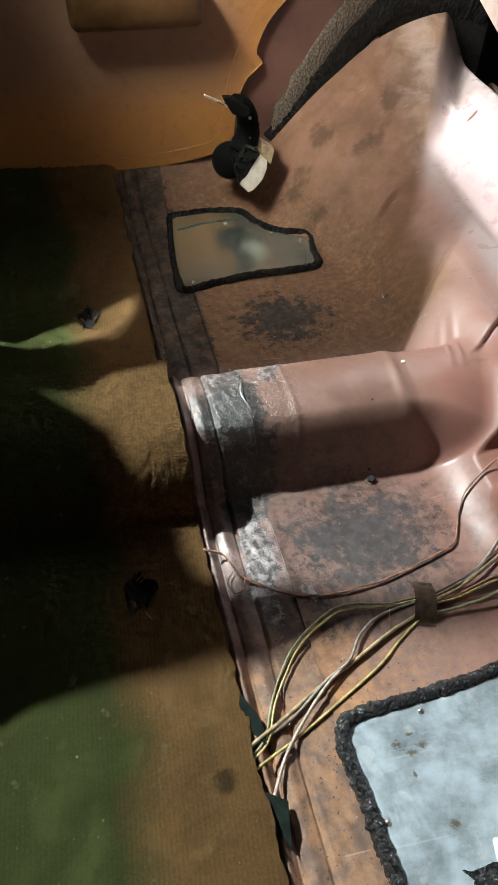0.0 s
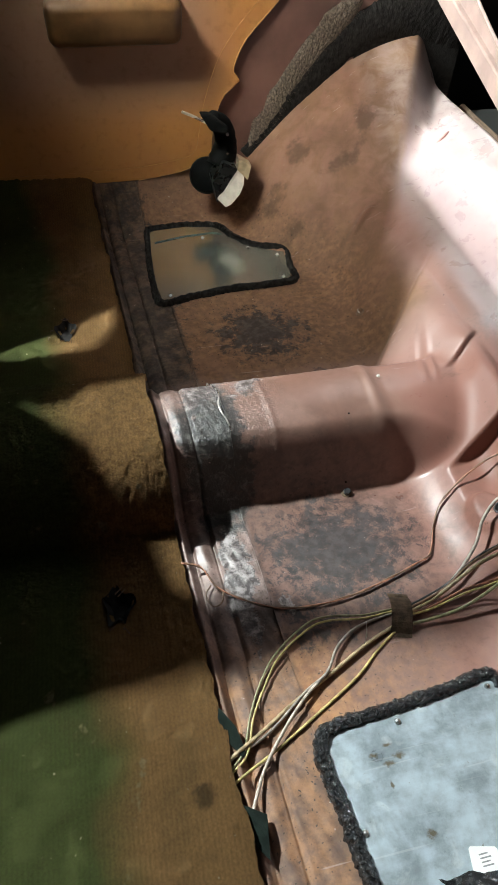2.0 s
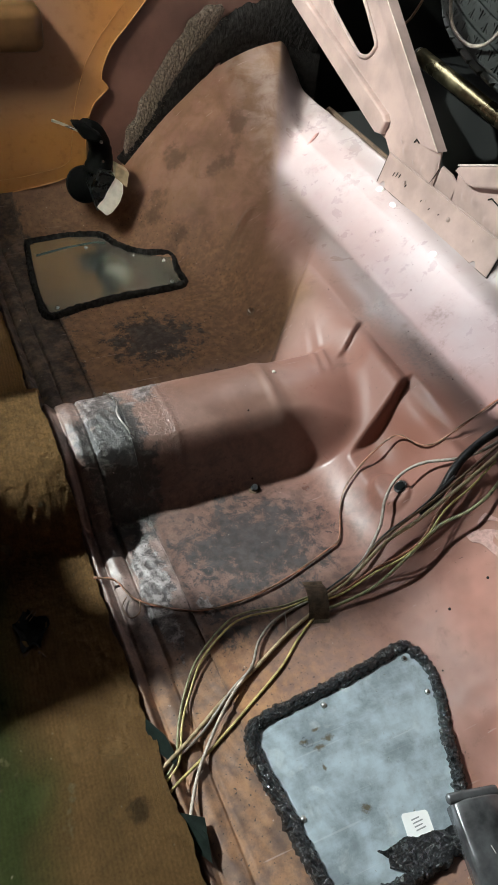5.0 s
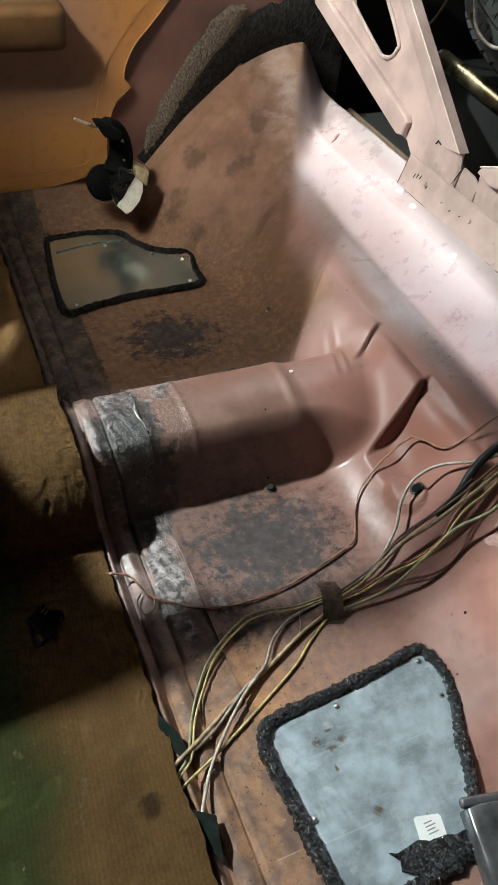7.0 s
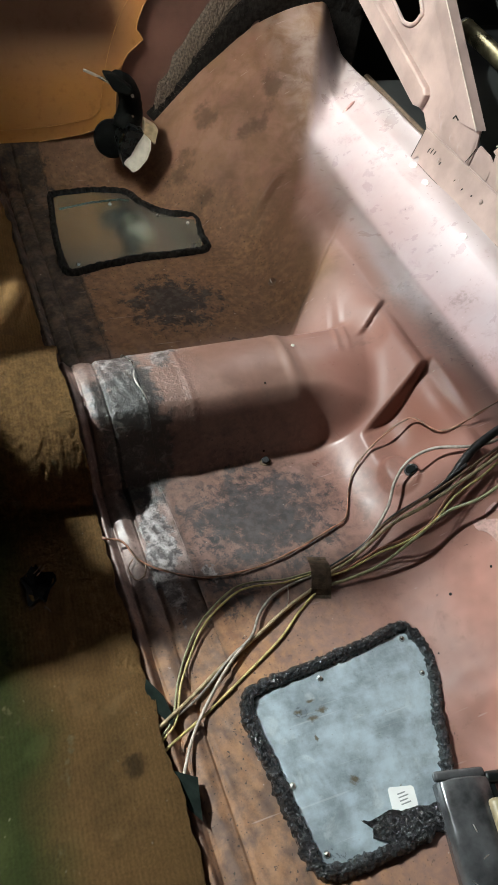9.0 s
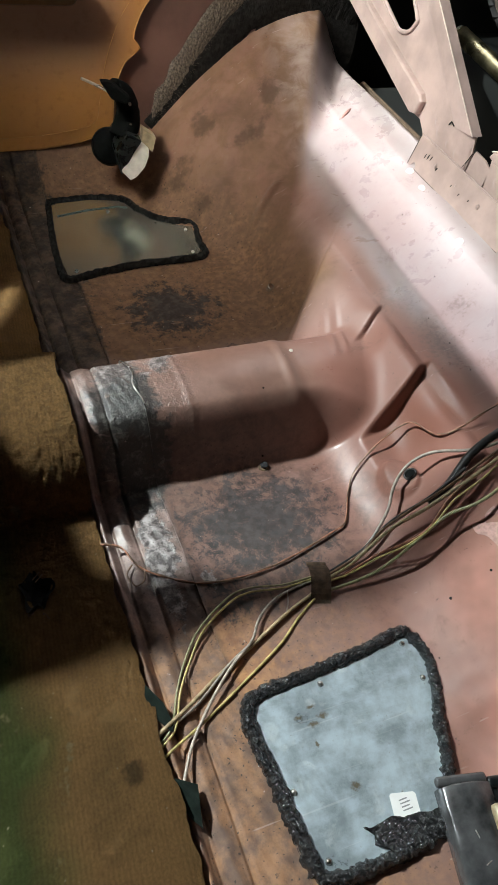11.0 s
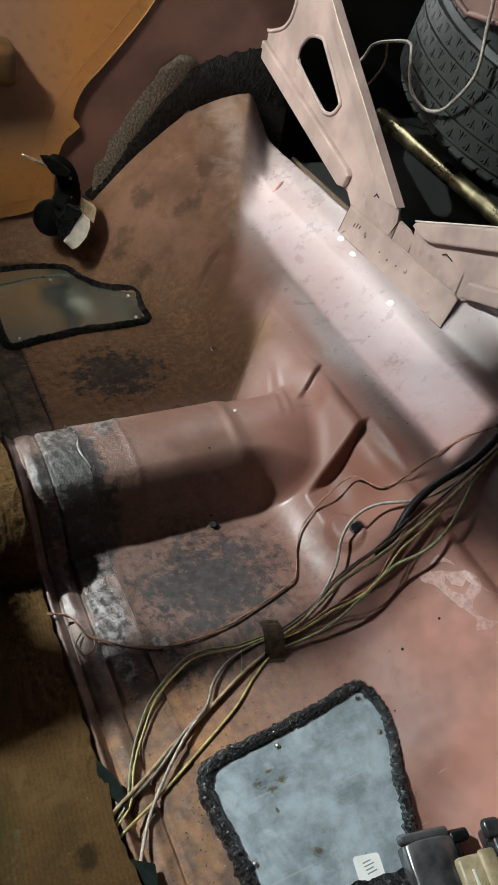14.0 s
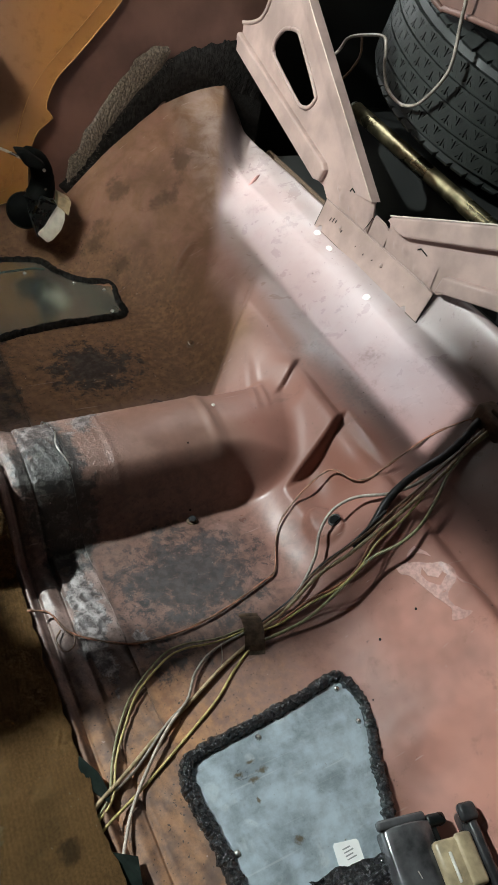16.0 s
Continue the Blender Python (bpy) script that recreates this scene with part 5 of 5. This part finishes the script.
part("rail_edge", tube([(0.895, -0.3, 0.16), (0.895, 0.5, 0.165), (0.895, 1.15, 0.172)], 0.008, 8, 3, 0.1), RUST, bar)

clip = thing("wire_clip", "small bright metal clip behind the seat pan", "clip")
part("clip_strip", tube([(0.99, 0.640, 0.205), (0.99, 0.628, 0.225)], 0.0025, 8, 4), STEEL, clip)

# ---- belt retractor beside the near patch
ret = thing("belt_retractor", "scratched black seat belt retractor with a tan buckle", "seat belt")
turn = Matrix.Translation((0.396, -0.134, 0.0)) @ Euler((0, 0, radians(-12))).to_matrix().to_4x4()


def bowed(lo, hi, bevel, rise):
    """A block whose top bows up across its width."""
    bm = block(lo, hi, bevel, 2)
    bmesh.ops.subdivide_edges(bm, edges=[e for e in bm.edges if abs(e.verts[0].co.x - e.verts[1].co.x) > 0.6 * (hi[0] - lo[0])], cuts=7)
    for v in bm.verts:
        if v.co.z > (lo[2] + hi[2]) / 2:
            v.co.z += rise * math.sin(math.pi * (v.co.x - lo[0]) / (hi[0] - lo[0]))
    return turned(bm, turn)


part("case", bowed((0.0, -0.17, 0.004), (0.054, -0.006, 0.026), 0.0025, 0.007), CASE, ret, "glossy scratched black case", True)
part("front_bar", turned(block((-0.004, -0.008, 0.020), (0.050, 0.002, 0.030), 0.0035, 3), turn), CASE, ret, "", True)
part("bar_tab", turned(block((0.050, -0.014, 0.016), (0.072, -0.002, 0.028), 0.004, 3), turn), BLACK, ret, "", True)
part("web_slot", turned(block((0.052, -0.17, 0.004), (0.060, -0.010, 0.024), 0.002, 2), turn), BLACK, ret, "", True)
part("buckle", bowed((0.043, -0.080, 0.026), (0.078, -0.028, 0.036), 0.004, 0.003), TAN, ret, "dirty tan plastic buckle", True)
part("buckle_lip", turned(block((0.066, -0.072, 0.033), (0.085, -0.026, 0.041), 0.004, 3), turn), TAN, ret, "", True)
part("buckle_plate", turned(block((0.054, -0.066, 0.0375), (0.057, -0.040, 0.0405), 0.001), turn), WHITE, ret, "pale plastic tab in the buckle slot")
part("hook", turned(block((0.086, -0.16, 0.012), (0.097, -0.006, 0.042), 0.004, 3), turn), BLACK_GLOSS, ret, "dark folded steel hook", True)
part("hook_end", turned(block((0.080, -0.020, 0.034), (0.100, -0.002, 0.046), 0.005, 3), turn), BLACK_GLOSS, ret, "", True)
part("stalk", tube([turn @ Vector(p) for p in ((0.098, -0.012, 0.020), (0.116, -0.018, 0.018), (0.140, -0.036, 0.014), (0.160, -0.060, 0.012))], 0.009, 10, 5), TAN, ret, "dirty tan plastic stalk", True)
part("stalk_eye", tube([turn @ Vector((0.117 + 0.013 * math.cos(k * math.pi / 6), -0.052 + 0.015 * math.sin(k * math.pi / 6), 0.016)) for k in range(13)], 0.007, 10, 3), TAN, ret, "", True)
rng = random.Random(2)
for k in range(4):
    x, y = 0.008 + 0.020 * rng.random(), -0.03 - 0.08 * rng.random()
    a = rng.uniform(0, 3)
    tops = [(px, py, 0.0262 + 0.007 * math.sin(math.pi * px / 0.054)) for px, py in ((x, y), (x + 0.007 * math.cos(a), y + 0.007 * math.sin(a)))]
    bm = tube(tops, 0.0005, 5, 2)
    part("scuff", turned(bm, turn), STEEL, ret)

# ---- the car body that closes the place
def wall(name, lo, hi, material, label):
    return tagged(part(name, block(lo, hi), material), label, "wall", kind="structure")


# unseen closing wall; its slit is shaped to the band on the seat pan
tagged(part("wall_front", plate([(-0.75, -0.05), (1.25, -0.05), (1.25, 1.40), (-0.75, 1.40)], 0.004, ([(-0.540, 1.229), (-0.540, 1.265), (-0.43, 1.269), (-0.255, 1.280), (-0.255, 1.236), (-0.43, 1.2285)],), lambda u, v, w: Vector((-1.60 - w, u, v))), LINER), "closing front wall with a slit cut to shape the pan light", "wall", kind="structure")
wall("wall_near", (-1.66, -0.80, -0.05), (2.05, -0.75, 1.40), LINER, "near side of the cabin")
wall("wall_far_lower", (-1.60, 1.25, 0.0), (2.05, 1.30, 0.50), DARK, "far side of the body")
wall("wall_far_upper", (-1.60, 1.25, 1.38), (2.05, 1.30, 1.40), LINER, "roof rail over the far side window")
# post added out of view to block the work lamp from the trim
wall("trim_blocker", (-0.30, 1.022, -0.02), (-0.20, 1.25, 1.40), LINER, "unseen post that keeps the work lamp off the side trim")
wall("pillar_front", (-1.60, 1.25, 0.50), (0.62, 1.30, 1.38), LINER, "dark window pillar")
wall("pillar_rear", (1.14, 1.25, 0.50), (2.05, 1.30, 1.38), LINER, "dark rear pillar")
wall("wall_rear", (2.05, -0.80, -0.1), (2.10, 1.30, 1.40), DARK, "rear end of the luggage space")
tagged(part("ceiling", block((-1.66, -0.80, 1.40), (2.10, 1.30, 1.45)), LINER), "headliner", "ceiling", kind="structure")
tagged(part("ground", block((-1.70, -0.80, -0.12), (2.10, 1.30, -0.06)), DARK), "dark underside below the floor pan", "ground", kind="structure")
tagged(part("luggage_floor", block((0.84, -0.75, -0.06), (2.05, 1.25, 0.05)), DARK), "near-black luggage floor", "floor", kind="structure")
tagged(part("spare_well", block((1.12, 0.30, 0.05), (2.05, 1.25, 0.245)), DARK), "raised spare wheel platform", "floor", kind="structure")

# ---- unseen light blockers ahead of the rear footwell, cut to shadow outlines
def blocker_slab(lay_x, outline, thick, holes=()):
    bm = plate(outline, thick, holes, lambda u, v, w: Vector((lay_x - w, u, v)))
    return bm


far_blocker = thing("shade_blocker", "far front seat as a thin unseen sheet cut to its shadow outline", "seat", "front seats")
# slits let the lamp draw a carpet streak and a ramp sliver
part("blocker_sheet", blocker_slab(-0.20, [(0.57, 0.10), (0.56, 0.40), (0.577, 0.475), (0.598, 0.508), (0.631, 0.541), (0.655, 0.582), (0.692, 0.64), (0.732, 0.712), (0.765, 0.77), (0.805, 0.819), (0.862, 0.880), (1.00, 0.880), (1.02, 0.85), (1.028, 0.74), (1.025, 0.50), (1.02, 0.10), (0.716, 0.10), (0.716, 0.245), (0.732, 0.275), (0.780, 0.385), (0.824, 0.470), (0.842, 0.508), (0.828, 0.522), (0.798, 0.506), (0.768, 0.478), (0.734, 0.385), (0.706, 0.285), (0.704, 0.10)], 0.006, ([(0.9245, 0.868), (0.9175, 0.837), (0.9100, 0.813), (0.8980, 0.799), (0.9015, 0.817), (0.9105, 0.844)],)), BLOCKER_BLACK, far_blocker)
part("blocker_tip", blocker_slab(-0.20, [(0.905, 0.882), (0.933, 0.900), (0.985, 0.934), (1.03, 0.956), (1.03, 0.92), (1.00, 0.882)], 0.06), BLOCKER_BLACK, far_blocker)
# bar added to shade the shallow strip of the seat pan
part("pan_strip_blocker", blocker_slab(-0.20, [(0.585, 0.881), (0.700, 0.882), (0.935, 0.890), (0.944, 0.904), (0.936, 0.918), (0.770, 0.920), (0.752, 0.962), (0.592, 0.958), (0.578, 0.920)], 0.012), BLOCKER_BLACK, far_blocker, "unseen bar that shades a strip of the seat pan")
part("blocker_base", block((-0.75, 0.57, 0.10), (-0.28, 1.04, 0.28), 0.03, 3), BLOCKER_BLACK, far_blocker)
# second unseen blocker, shaped to the dark band on carpet and floor
near_blocker = thing("shade_blocker", "unseen sheet cut to block the lamp from carpet and floor", "seat", "front seats")
part("blocker_sheet", blocker_slab(-0.203, [(0.16, 0.17), (0.255, 0.284), (0.315, 0.366), (0.428, 0.523), (0.508, 0.628), (0.540, 0.668), (0.556, 0.645), (0.545, 0.612), (0.518, 0.560), (0.513, 0.542), (0.530, 0.533), (0.566, 0.530), (0.566, 0.17)], 0.018), BLOCKER_BLACK, near_blocker)
# strip added for the dark line over floor and heel
part("floor_line_blocker", blocker_slab(-0.20, [(0.515, 0.615), (0.551, 0.690), (0.582, 0.742), (0.612, 0.795), (0.638, 0.852), (0.652, 0.885), (0.664, 0.882), (0.650, 0.828), (0.630, 0.790), (0.600, 0.742), (0.572, 0.690), (0.547, 0.610)], 0.003), BLOCKER_BLACK, near_blocker, "unseen strip that throws a dark line across the floor")
part("blocker_base", block((-0.75, -0.25, 0.08), (-0.27, 0.26, 0.22), 0.03, 3), BLOCKER_BLACK, near_blocker)
